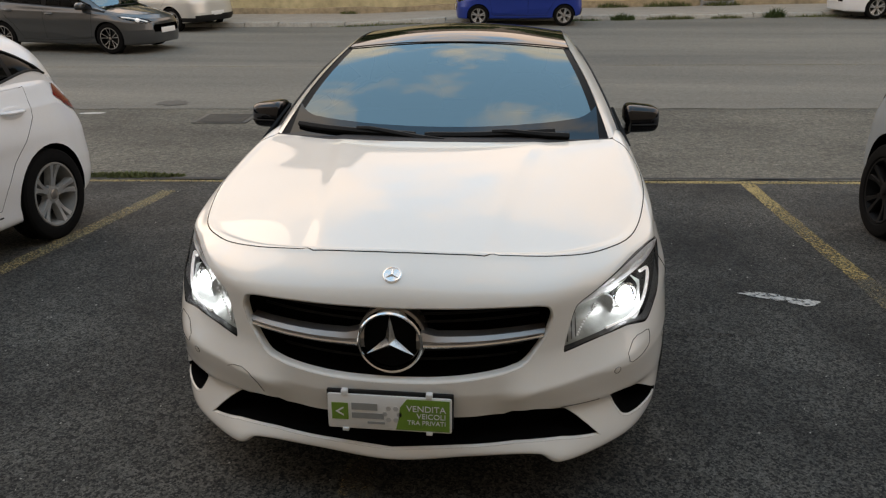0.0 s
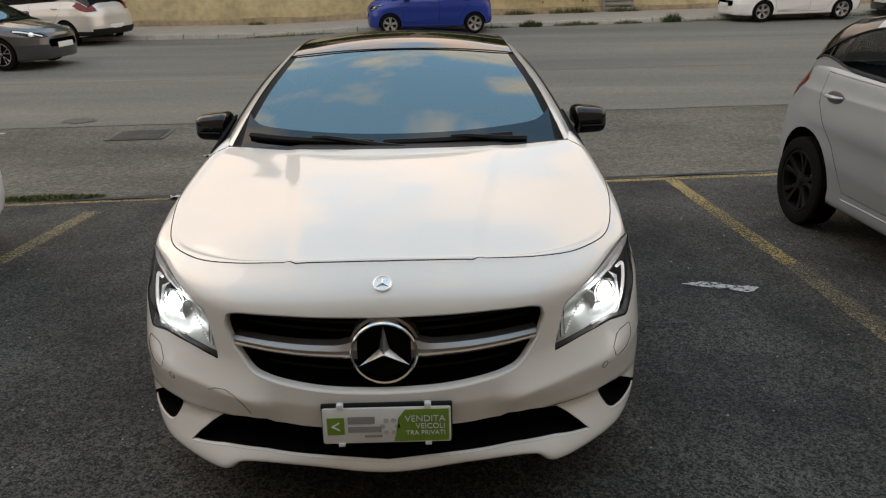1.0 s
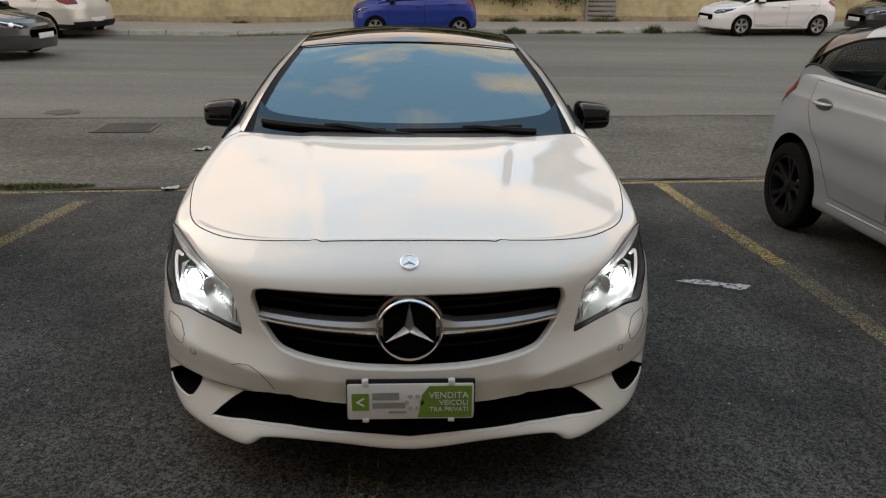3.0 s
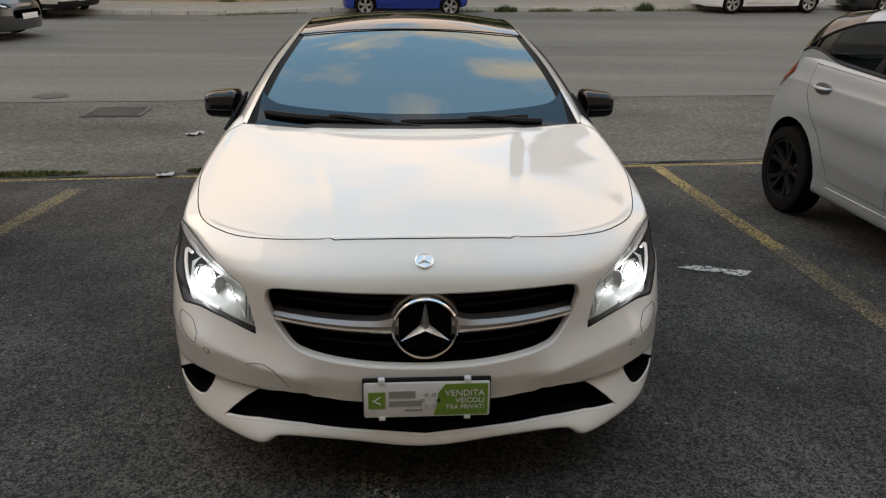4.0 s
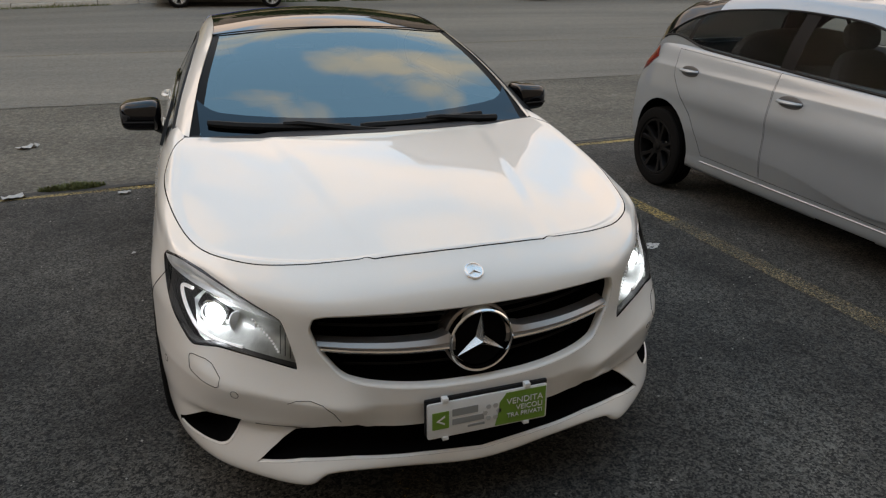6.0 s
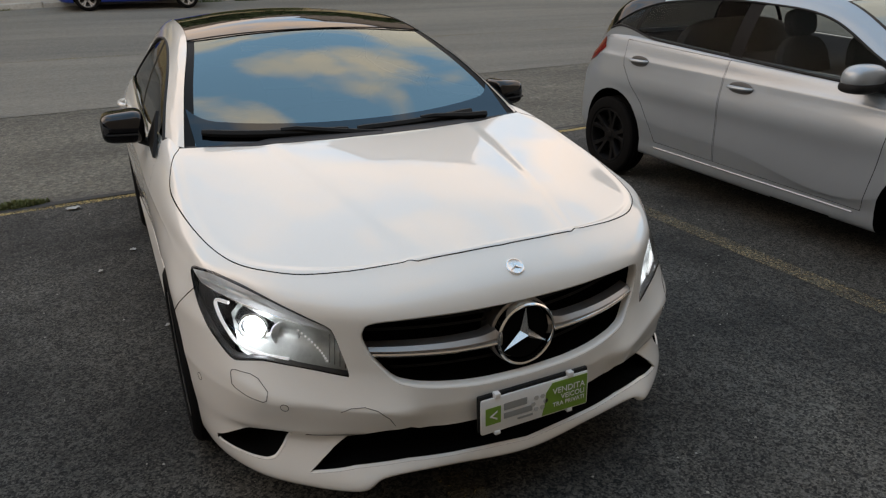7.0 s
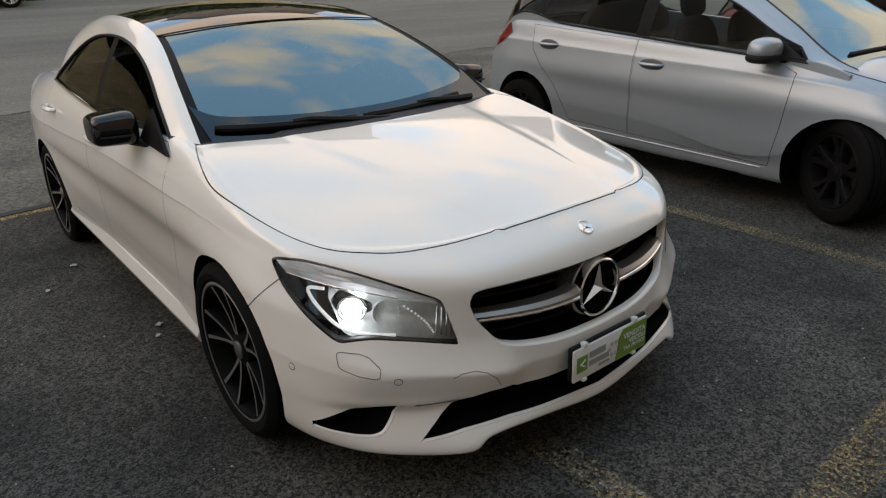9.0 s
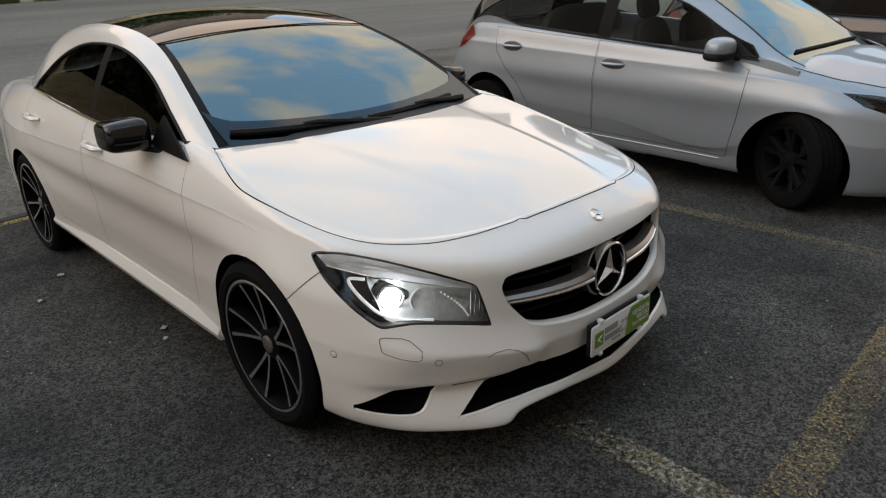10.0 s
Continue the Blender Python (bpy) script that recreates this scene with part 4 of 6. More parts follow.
def arches(bm, xs, z, R, inner, n=40):
    for y in xs:
        circ = [(y + R * math.cos(2 * math.pi * k / n), z + R * math.sin(2 * math.pi * k / n)) for k in range(n)]
        prism(bm, circ, SIDE, inner, 1.3)
        prism(bm, circ, SIDE, -1.3, -inner)


def grow(poly, d):
    """Move a closed polygon's edges outwards by d."""
    P = np.array(poly, float)
    A, B = P - np.roll(P, 1, axis=0), np.roll(P, -1, axis=0) - P
    area = np.sum(P[:, 0] * np.roll(P[:, 1], -1) - np.roll(P[:, 0], -1) * P[:, 1])
    n = lambda E: np.stack([E[:, 1], -E[:, 0]], 1) / (np.linalg.norm(E, axis=1)[:, None] + 1e-9)
    N = n(A) + n(B)
    N /= np.linalg.norm(N, axis=1)[:, None] + 1e-9
    return [tuple(p) for p in P + N * d * (1 if area > 0 else -1)]


def panel(skin, poly, fn, lo, hi, name, car, paint, label="", d=-0.002):
    bm = bmesh.new()
    prism(bm, grow(poly, d), fn, lo, hi)
    c = to_object(bm, skin.mats)
    me = skin.sheet(c)
    scrap(c)
    me.materials.clear()
    me.materials.append(paint)
    return mesh_part(name, me, car, label)


def shell(skin, cutter_bm, car, cabin, name="body", label=""):
    """The body after its openings are cut; what lies under the cabin glass becomes dark trim."""
    me = None
    for bm in cutter_bm:
        c = to_object(bm, skin.mats)
        src = skin.ob if me is None else new("work", me)
        got = carve(src, c, "DIFFERENCE")
        scrap(c, *([src] if me is not None else []))
        me = got
    skin.dress(me)
    me.materials.append(CLOTH)
    for pl in me.polygons:
        q = pl.center
        if cabin[0] < q.y < cabin[1] and abs(q.x) < (cabin[2](q.y) if callable(cabin[2]) else cabin[2]) and pl.normal.z > 0.5 and q.z > cabin[3]:
            pl.material_index = 2
        elif pl.normal.z < -.7 and q.z < .34:
            pl.material_index = 1                       # black underbody
    return mesh_part(name, me, car, label)


def seat(car, x, y, z, w=0.26):
    bm = bmesh.new()
    blob(bm, (0, 0, 0.10), (w * 0.9, 0.07, 0.34), 3.2, m=pose(x, y, z, -14))
    part("seat", bm, CLOTH, car)
    bm = bmesh.new()
    blob(bm, (0, 0.0, 0.52), (0.13, 0.045, 0.09), 3.0, m=pose(x, y, z, -14))
    part("headrest", bm, CLOTH, car)


# ---- the white saloon ----
# design lines from sill to hood edge, each from the nose round the side to the tail
saloon_lines = [
    [(0, .036, .205), (.25, .055, .222), (.435, .090, .218), (.512, .110, .187), (.70, .265, .190), (.79, .42, .185), (.835, .58, .185), (.85, .93, .20),
     (.845, 1.3, .212), (.84, 2.2, .232), (.845, 3.2, .25), (.85, 3.63, .25), (.83, 4.05, .26), (.72, 4.42, .28), (.45, 4.53, .28), (0, 4.55, .28)],
    [(0, .062, .31), (.25, .078, .31), (.43, .146, .31), (.584, .216, .32), (.695, .302, .325), (.808, .426, .33), (.862, .59, .34), (.878, .93, .36),
     (.85, 1.3, .32), (.838, 2.2, .325), (.862, 3.2, .34), (.88, 3.63, .36), (.85, 4.05, .34), (.74, 4.46, .34), (.47, 4.58, .34), (0, 4.60, .34)],
    [(0, .042, .42), (.25, .058, .42), (.42, .12, .43), (.555, .195, .44), (.70, .287, .445), (.81, .427, .455), (.867, .605, .47), (.88, .93, .51),
     (.853, 1.3, .42), (.845, 2.2, .41), (.875, 3.2, .49), (.888, 3.63, .55), (.86, 4.05, .50), (.75, 4.48, .50), (.48, 4.61, .50), (0, 4.63, .50)],
    [(0, .055, .56), (.25, .067, .56), (.44, .137, .57), (.570, .220, .58), (.704, .330, .59), (.805, .466, .60), (.860, .65, .615), (.874, .93, .665),
     (.874, 1.3, .67), (.876, 2.2, .68), (.888, 3.2, .69), (.888, 3.63, .70), (.85, 4.05, .70), (.74, 4.48, .70), (.48, 4.61, .70), (0, 4.63, .70)],
    [(0, .078, .69), (.25, .092, .687), (.45, .145, .685), (.600, .257, .695), (.707, .398, .71), (.785, .522, .728), (.818, .66, .742), (.846, .93, .770),
     (.862, 1.3, .793), (.868, 2.2, .812), (.880, 3.2, .796), (.882, 3.63, .80), (.83, 4.05, .84), (.70, 4.45, .88), (.45, 4.58, .88), (0, 4.60, .88)],
    [(0, .203, .794), (.25, .219, .786), (.47, .279, .775), (.612, .374, .772), (.71, .490, .775), (.763, .62, .791), (.787, .75, .818), (.797, .93, .861),
     (.782, 1.3, .948), (.795, 2.2, .945), (.785, 3.2, 1.0), (.765, 3.63, 1.01), (.72, 4.05, 1.0), (.65, 4.38, .985), (.44, 4.50, .985), (0, 4.53, .985)],
]
saloon_spine = [(.205, .795), (.45, .862), (.8, .923), (1.1, .954), (1.26, .963), (1.5, .97), (2.2, .93), (3.4, .92), (4.1, 1.0), (4.53, .985)]
saloon_cabin = {
    "ys": (1.2, 4.25), "dlo": (1.40, 3.40), "posts": (2.42, 2.50),
    "top": [(1.2, 2.06, "windshield"), (2.06, 3.05, "roof_panel"), (3.05, 3.2, "skin"), (3.2, 4.05, "rear_window"), (4.05, 4.25, "skin")],
    "spine": [(1.2, .935), (1.28, .975), (1.6, 1.135), (1.9, 1.265), (2.06, 1.325), (2.19, 1.362), (2.6, 1.412), (3.0, 1.408), (3.4, 1.355), (3.8, 1.24), (4.1, 1.11), (4.25, 1.03)],
    "edge": [(1.2, .738, .896), (1.3, .724, .941), (1.4, .706, 1.000), (1.6, .668, 1.110), (2.06, .578, 1.294), (2.6, .560, 1.368), (3.0, .555, 1.360), (3.4, .548, 1.305), (3.8, .53, 1.188), (4.25, .50, 1.0)],
    "rail": [(1.2, .765, .89), (1.3, .752, .930), (1.4, .736, .982), (1.6, .70, 1.088), (2.06, .612, 1.275), (2.6, .590, 1.350), (3.0, .585, 1.342), (3.4, .58, 1.285), (3.8, .558, 1.165), (4.25, .53, .99)],
    "arch": [(1.2, .78, .89), (1.40, .785, .93), (1.6, .752, 1.035), (1.9, .69, 1.178), (2.2, .65, 1.258), (2.6, .635, 1.286), (2.9, .643, 1.26), (3.2, .685, 1.168), (3.40, .755, 1.045), (4.25, .60, .96)],
    "belt": [(1.2, .785, .885), (1.40, .795, .905), (1.8, .80, .925), (2.2, .80, .945), (2.8, .79, .978), (3.40, .765, 1.025), (3.8, .70, 1.0), (4.25, .61, .96)],
    "trim": CHROME, "rear": ROOF_GLASS,
}


def hood_crown(x, y):
    """Height of the saloon's hood: a smooth shallow vault with a raised middle between two long creases."""
    y = max(.205, y)
    fall = float(curve1([(.2, .185), (.4, .194), (.6, .183), (.93, .121), (1.3, .026), (1.6, .005)], [y])[0, 0])
    z = float(curve1(saloon_spine, [y])[0, 0]) - fall * x * x
    t = min(1, max(0, (x - (.262 + .17 * (y - .22)) + .03) / .06))
    return z + .0048 * (1 - t * t * (3 - 2 * t)) - .0026


def saloon_nose(x, y, z):
    """How far the bumper stands forward: a fold below the headlights that ends in an edge above the lower openings."""
    if y > .62 or z < .30 or z > .58 or x < .26:
        return 0.0
    ease = lambda q: min(1, max(0, q)) ** 2 * (3 - 2 * min(1, max(0, q)))
    fold = float(np.interp(x, (.30, .42, .52, .62, .70, .80, .90), (.40, .425, .435, .452, .468, .50, .53)))
    edge = .345
    if z > fold:
        p = max(0.0, 1 - (z - fold) / .11) ** 1.5
    elif z > edge:
        p = 1 - .25 * (fold - z) / (fold - edge)
    else:
        p = .75 * max(0.0, 1 - (edge - z) / .018)
    return -.034 * p * ease((x - .28) / .12) * ease((.84 - x) / .12)


def saloon():
    car = thing("saloon_car", "white four-door saloon car with lit headlights, parked across a bay line", "car", "", pose(.012, 0, 0))
    skin = Skin(saloon_lines, saloon_spine, 260, 108, [WHITE, DEEP], 0.008, crown=hood_crown, nose=saloon_nose)
    grille = [(-.40, .676), (0, .671), (.40, .676), (.445, .668), (.456, .635), (.438, .578), (.382, .502), (.31, .480), (.15, .462), (0, .456), (-.15, .462), (-.31, .480), (-.382, .502), (-.438, .578), (-.456, .635), (-.445, .668)]
    grille = grow(grille, .005)
    intake = [(.622, .228), (.584, .266), (.546, .298), (.509, .324), (.464, .346), (.413, .358), (.350, .361), (.325, .349), (.25, .344), (0, .339)]
    low = [(0, .235), (.1, .243), (.19, .2485), (.36, .253), (.50, .247), (.58, .234)]
    intake = intake + [(-x, z) for x, z in intake[-2::-1]] + [(-x, z) for x, z in low[::-1]] + low[1:]
    fog = round_poly([(.838, .250), (.79, .298), (.75, .326), (.70, .345), (.672, .350), (.640, .349), (.661, .298), (.690, .256), (.715, .243), (.75, .240), (.80, .242)])
    lamp = round_poly([(1.018, .735), (.992, .750), (.925, .756), (.81, .738), (.72, .719), (.65, .699), (.552, .661), (.540, .635), (.505, .519), (.52, .520), (.63, .538), (.74, .551), (.79, .546), (.845, .538), (.912, .590), (.985, .666)])
    across = {sg: (lambda a, b, h, sg=sg: (sg * (.866 * a + .5 * h), .5 * a - .866 * h, b)) for sg in (1, -1)}
    hood_front = [(0, .203), (.13, .2075), (.240, .2195), (.258, .2225), (.278, .2330), (.31, .2350), (.44, .267), (.556, .324), (.645, .403), (.704, .485), (.742, .580), (.773, .700), (.795, .82), (.808, .94), (.809, 1.04), (.793, 1.14), (.768, 1.235), (.738, 1.322)]
    hp = curve1([(i, *p) for i, p in enumerate(hood_front)], np.linspace(0, len(hood_front) - 1, 72))
    hood = [tuple(p) for p in hp] + [(x, 1.14 + .38 * x * x) for x in (.65, .5, .35, .2, 0, -.2, -.35, -.5, -.65)] + [(-p[0], p[1]) for p in hp[:0:-1]]
    door_f = [(1.388, .925), (1.394, .80), (1.376, .70), (1.388, .62), (1.425, .54), (1.470, .36), (1.475, .30), (2.47, .32), (2.475, .985), (2.0, .975), (1.46, .955)]
    door_r = [(2.482, .32), (3.12, .335), (3.16, .42), (3.24, .55), (3.34, .66), (3.40, .78), (3.41, .90), (3.38, 1.04), (2.9, 1.01), (2.482, .985)]
    cut = bmesh.new()
    prism(cut, round_poly(grille), FRONT, -.3, .30)
    prism(cut, intake, FRONT, -.3, .34)
    for sg in (1, -1):
        prism(cut, [(sg * x, z) for x, z in fog], FRONT, -.3, .46)
        prism(cut, lamp, across[sg], -.20, .5)
        for dr in (door_f, door_r):
            prism(cut, grow(dr, .001), SIDE, sg * .74, sg * 1.2)
    prism(cut, grow(hood, .0017), TOP, .755, 1.2)
    wells = bmesh.new()
    arches(wells, (.93, 3.63), .312, .352, .60)
    body = shell(skin, (cut, wells), car, (1.10, 4.05, lambda y: .735 if y < 1.46 else .782 if y < 3.3 else .58, .80), "body", "glossy pearl white bodywork")
    panel(skin, hood, TOP, .755, 1.2, "hood", car, WHITE, "", -.0018)
    for sg in (1, -1):
        for nm, dr, hy, hz in (("front_door", door_f, 2.30, .85), ("rear_door", door_r, 3.24, .885)):
            d = panel(skin, dr, SIDE, sg * .74, sg * 1.2, nm, car, WHITE, "", -.0012)
            p, n = skin.touch((sg * 1.5, hy, hz), (-sg, 0, 0))
            bm = bmesh.new()
            blob(bm, (0, 0, 0), (.004, .085, .030), 2.4, m=Matrix.Translation(p))
            part("handle_cup", bm, WHITE, d)
            bm = bmesh.new()
            sweep(bm, [p + Vector((sg * q, dy, .004 + dz)) for dy, q, dz in ((-.10, .002, .0), (-.08, .024, .002), (-.04, .032, .004), (.04, .032, .006), (.08, .026, .007), (.10, .002, .008))], [.012, .015, .016, .016, .015, .012], 8, flat=.8)
            part("handle", bm, WHITE, d, "white door handle")
    glass_z = greenhouse(car, saloon_cabin, WHITE)

    # rolled edges of the openings in the bumper
    for nm, poly, a, b in (("grille_frame", round_poly(grille), .007, .009), ("intake_frame", intake, .003, .0035), ("fog_frame", fog, .003, .0035), ("fog_frame", [(-x, z) for x, z in fog], .003, .0035)):
        poly = [(v.x, v.y) for v in dense(poly, .02, True)]
        rings = [poly, grow(poly, -a * .45), grow(poly, -a), grow(poly, -b)]
        bm = bmesh.new()
        rows = []
        for k, p in enumerate(poly):
            q, n = skin.touch((p[0], -1, p[1]), (0, 1, 0))
            if q is None:
                continue
            rows.append([bm.verts.new((g[k][0], q.y + dy, g[k][1])) for g, dy in zip(rings, (.0005, a * .25, a, a * 4))])
        for A, B in zip(rows, rows[1:] + rows[:1]):
            for k in range(3):
                bm.faces.new((A[k], A[k + 1], B[k + 1], B[k]))
        bmesh.ops.recalc_face_normals(bm, faces=bm.faces[:])
        part(nm, bm, WHITE, car)

    # headlights
    for sg in (1, -1):
        fn = across[sg]
        cover = panel(skin, lamp, fn, -.20, .5, "headlight", car, CLEAR, "lit headlight under a clear cover", .0)

        basis = lambda q, z: [(q - .75) ** a * (z - .63) ** b for a in range(4) for b in range(4 - a)]
        A, H = [], []
        for q in np.linspace(.54, .97, 24):
            for z in np.linspace(.535, .72, 16):
                if z < .655 + (q - .54) * .17 and z > .535 + max(0, q - .82) * .8:
                    p, n = skin.touch(fn(q, z, .6), Vector(fn(0, 0, -1)))
                    if p is not None:
                        A.append(basis(q, z))
                        H.append(sg * .5 * p.x - .866 * p.y)
        fit = np.linalg.lstsq(np.array(A), np.array(H), rcond=None)[0]

        def at(q, z, deep):
            """A place inside the lamp, deep behind its cover."""
            return Vector(fn(q, z, float(np.dot(basis(q, z), fit)) - deep))

        def lofted(name, lines, material, label=""):
            b = bmesh.new()
            rows = [[b.verts.new(p) for p in ln] for ln in lines]
            for A_, B_ in zip(rows, rows[1:]):
                for k in range(len(A_) - 1):
                    b.faces.new((A_[k], A_[k + 1], B_[k + 1], B_[k]))
            bmesh.ops.recalc_face_normals(b, faces=b.faces[:])
            return part(name, b, material, cover, label)

        # black border, wider round the lower outer corner
        rim = [(v.x, v.y) for v in dense(lamp, .012, True)]
        wide = [.003 + .006 * min(1, max(0, (q - .66) / .14)) * min(1, max(0, (.66 - z) / .04 + (q - .93) * 6)) for q, z in rim]
        inner = [tuple(np.array(p) + (np.array(g) - np.array(p)) * w) for p, g, w in zip(rim, grow(rim, -1.0), wide)]
        inner = [tuple((np.array(inner[k - 1]) + 2 * np.array(inner[k]) + np.array(inner[(k + 1) % len(inner)])) / 4) for k in range(len(inner))]
        edge = [skin.touch(fn(q, z, .6), Vector(fn(0, 0, -1)))[0] or at(q, z, 0) for q, z in grow(rim, -.002)]
        lines = [[p + Vector(fn(0, 0, -.003)), p.lerp(at(*c, .004), .6), at(*c, .008), at(*c, .024)] for p, c in zip(edge, inner)]
        lofted("rim_seal", lines + lines[:1], SEAL)
        # dark floor of the lamp, then the silver bowl and the brow
        ts = np.linspace(0, 1, 32)
        base = curve1([(0, .990, .668), (.3, .912, .586), (.5, .845, .538), (.7, .75, .545), (1, .51, .524)], ts)
        roof = curve1([(0, 1.01, .735), (.3, .92, .750), (.6, .76, .725), (1, .545, .655)], ts)
        lofted("lamp_floor", [[at(*(lo + (hi - lo) * k / 6), .105 + .02 * math.sin(math.pi * k / 6)) for k in range(7)] for lo, hi in zip(base, roof)], BLACK)
        hook = curve1([(0, .868, .674), (1, .912, .672), (2, .904, .644), (3, .868, .603), (4, .828, .573), (5, .76, .556), (6, .68, .550)], np.linspace(0, 6, 40))
        low = curve1([(0, .858, .650), (.22, .838, .600), (.42, .820, .562), (.6, .75, .541), (.8, .66, .529), (1, .482, .500)], ts)
        high = curve1([(0, .850, .672), (.3, .82, .672), (.6, .70, .660), (1, .512, .645)], ts)
        lines = []
        for (lo, hi, t) in zip(low, high, ts):
            sink = .055 if t < .55 else .055 - .03 * (t - .55) / .45
            lines.append([at(*(lo + (hi - lo) * v), (.034 - .012 * t) * min(1, .2 + 2.5 * v + (1 - t) * .5) + sink * math.sin(math.pi * v) ** (.7 + .9 * min(1, 2 * t))) for v in np.linspace(0, 1, 13)])
        lofted("bezel", lines, BOWL)
        top = curve1([(0, .998, .741), (.3, .91, .746), (.6, .78, .726), (1, .565, .660)], ts)
        bot = curve1([(0, .972, .706), (.3, .88, .690), (.6, .76, .672), (1, .556, .636)], ts)
        lofted("brow", [[at(*(a + (b - a) * v), .006 + .016 * v - .004 * math.sin(math.pi * v)) for v in np.linspace(0, 1, 7)] for a, b in zip(top, bot)], BROW, "bright metal brow strip")
        bm = bmesh.new()
        sweep(bm, [at(*p, .026) for p in curve1([(0, .972, .705), (.3, .88, .688), (.6, .76, .669), (1, .60, .645)], ts)], .0035, 6)
        part("brow_edge", bm, CHROME, cover)
        # highlight streak of the brow, added as a thin white ridge
        bm = bmesh.new()
        ridge = [a * .52 + b * .48 for a, b in zip(top, bot)][2:25]
        sweep(bm, [at(*p, .011) for p in ridge], [.002 + .0055 * math.sin(math.pi * k / 22) for k in range(23)], 8)
        part("brow_highlight", bm, PLATE_WHITE, cover, "white ridge standing in for the highlight along the lamp brow")
        bm = bmesh.new()
        sweep(bm, [at(q, z, .022) for q, z in hook], .0052, 8)
        part("light_guide", bm, DRL, cover, "glowing hook-shaped daytime light")
        c = at(.795, .612, .06)
        bm = bmesh.new()
        blob(bm, c, (.029, .029, .029), 2.0, 20, 12)
        part("projector", bm, BULB, cover, "glowing round projector lens")
        bm = bmesh.new()
        ax = Vector(fn(0, 0, 1))
        side = Vector((-ax.y, ax.x, 0))
        ring = lambda o, rr, dp, n: [o + ax * dp + side * (rr * math.cos(a)) + Vector((0, 0, rr * math.sin(a))) for a in np.linspace(0, 2 * math.pi, n, endpoint=False)]
        for rr, tt, dp in ((.039, .004, .014), (.048, .004, -.006)):
            sweep(bm, ring(c, rr, dp, 36), tt, 8, True)
        part("projector_ring", bm, CHROME, cover)
        bm = bmesh.new()
        rows = [[bm.verts.new(p) for p in ring(c, rr, dp, 36)] for rr, dp in ((.030, -.004), (.035, .004), (.058, .0), (.062, -.012))]
        for A_, B_ in zip(rows, rows[1:]):
            for k in range(36):
                bm.faces.new((A_[k], A_[(k + 1) % 36], B_[(k + 1) % 36], B_[k]))
        bmesh.ops.recalc_face_normals(bm, faces=bm.faces[:])
        part("projector_shroud", bm, GLOSS, cover, "black collar round the projector")
        c2 = at(.70, .598, .06)
        bm = bmesh.new()
        prof = [(.038, 0), (.033, -.012), (.025, -.022), (.012, -.028), (.002, -.03)]
        rows = [[bm.verts.new(p) for p in ring(c2, rr, dp, 28)] for rr, dp in prof]
        for A_, B_ in zip(rows, rows[1:]):
            for k in range(28):
                bm.faces.new((A_[k], A_[(k + 1) % 28], B_[(k + 1) % 28], B_[k]))
        bmesh.ops.recalc_face_normals(bm, faces=bm.faces[:])
        sweep(bm, ring(c2, .039, .001, 28), .003, 6, True)
        blob(bm, c2 - ax * .022, (.009, .009, .009), 2.0, 12, 8)
        part("reflector", bm, HOUSING, cover)
        bm = bmesh.new()
        for k in range(12):
            t = k / 11
            blob(bm, at(.650 - .075 * t - .012 * math.sin(t * 3), .632 - .082 * t, .022), (.0034, .0034, .0034), 2, 8, 6)
        part("light_row", bm, LED, cover)
        for k in range(4):
            bm = bmesh.new()
            sweep(bm, [at(.560 - .014 * k + .006 * t, .632 - .006 * k - .085 * t, .020) for t in np.linspace(0, 1, 8)], .0018, 5)
            part("lamp_rib", bm, CHROME, cover)

    # grille with its bars and the round emblem
    for sg in (1, -1):
        bm = bmesh.new()
        rows = []
        for i in range(14):
            t = i / 13
            x = .075 + .362 * t
            p, n = skin.touch((sg * x, -1, .56), (0, 1, 0))
            y = p.y + .012
            z, h = .573 + .012 * t, .019 - .007 * t
            if t < .12:
                h += .02 * (1 - t / .12)
            rows.append([bm.verts.new((sg * x, y + dy, z + dz)) for dy, dz in ((.05, h), (.012, h * .9), (0, h * .2), (.004, -h * .55), (.05, -h * .6))])
        for A, B in zip(rows, rows[1:]):
            for k in range(5):
                bm.faces.new((A[k], A[(k + 1) % 5], B[(k + 1) % 5], B[k]))
        bm.faces.new(rows[-1])
        bmesh.ops.recalc_face_normals(bm, faces=bm.faces[:])
        bar = part("grille_bar", bm, SATIN, car, "satin silver grille bar")
        bm = bmesh.new()
        pts = []
        for i in range(12):
            x = .095 + .335 * i / 11
            p, n = skin.touch((sg * x, -1, .56), (0, 1, 0))
            t = (x - .075) / .362
            pts.append((sg * x, p.y + .012, .573 + .012 * t - .5 * (.019 - .007 * t)))
        sweep(bm, pts, .0062, 8)
        part("chrome_edge", bm, CHROME, bar)
    for z in (.49, .52, .55, .61, .635):
        bm = bmesh.new()
        wdt = .36 + (z - .49) * .45 if z < .6 else .42
        sweep(bm, [(x, .13 + .12 * (x / .45) ** 2, z) for x in np.linspace(-wdt, wdt, 25)], .004, 5)
        part("grille_mesh", bm, BLACK, car)
    hub = Vector((0, .066, .572))
    bm = bmesh.new()
    lathe(bm, [(.0, .084), (-.006, .0865), (-.008, .0905), (-.004, .0945), (.012, .0955), (.03, .0945), (.03, .084)], 56, "y", hub)
    ring = part("emblem", bm, CHROME, car, "chrome ring emblem with a plain three-armed shape")
    bm = bmesh.new()
    lathe(bm, [(.012, .001), (.012, .08), (.04, .085), (.04, .001)], 40, "y", hub)
    part("emblem_back", bm, DEEP, ring)
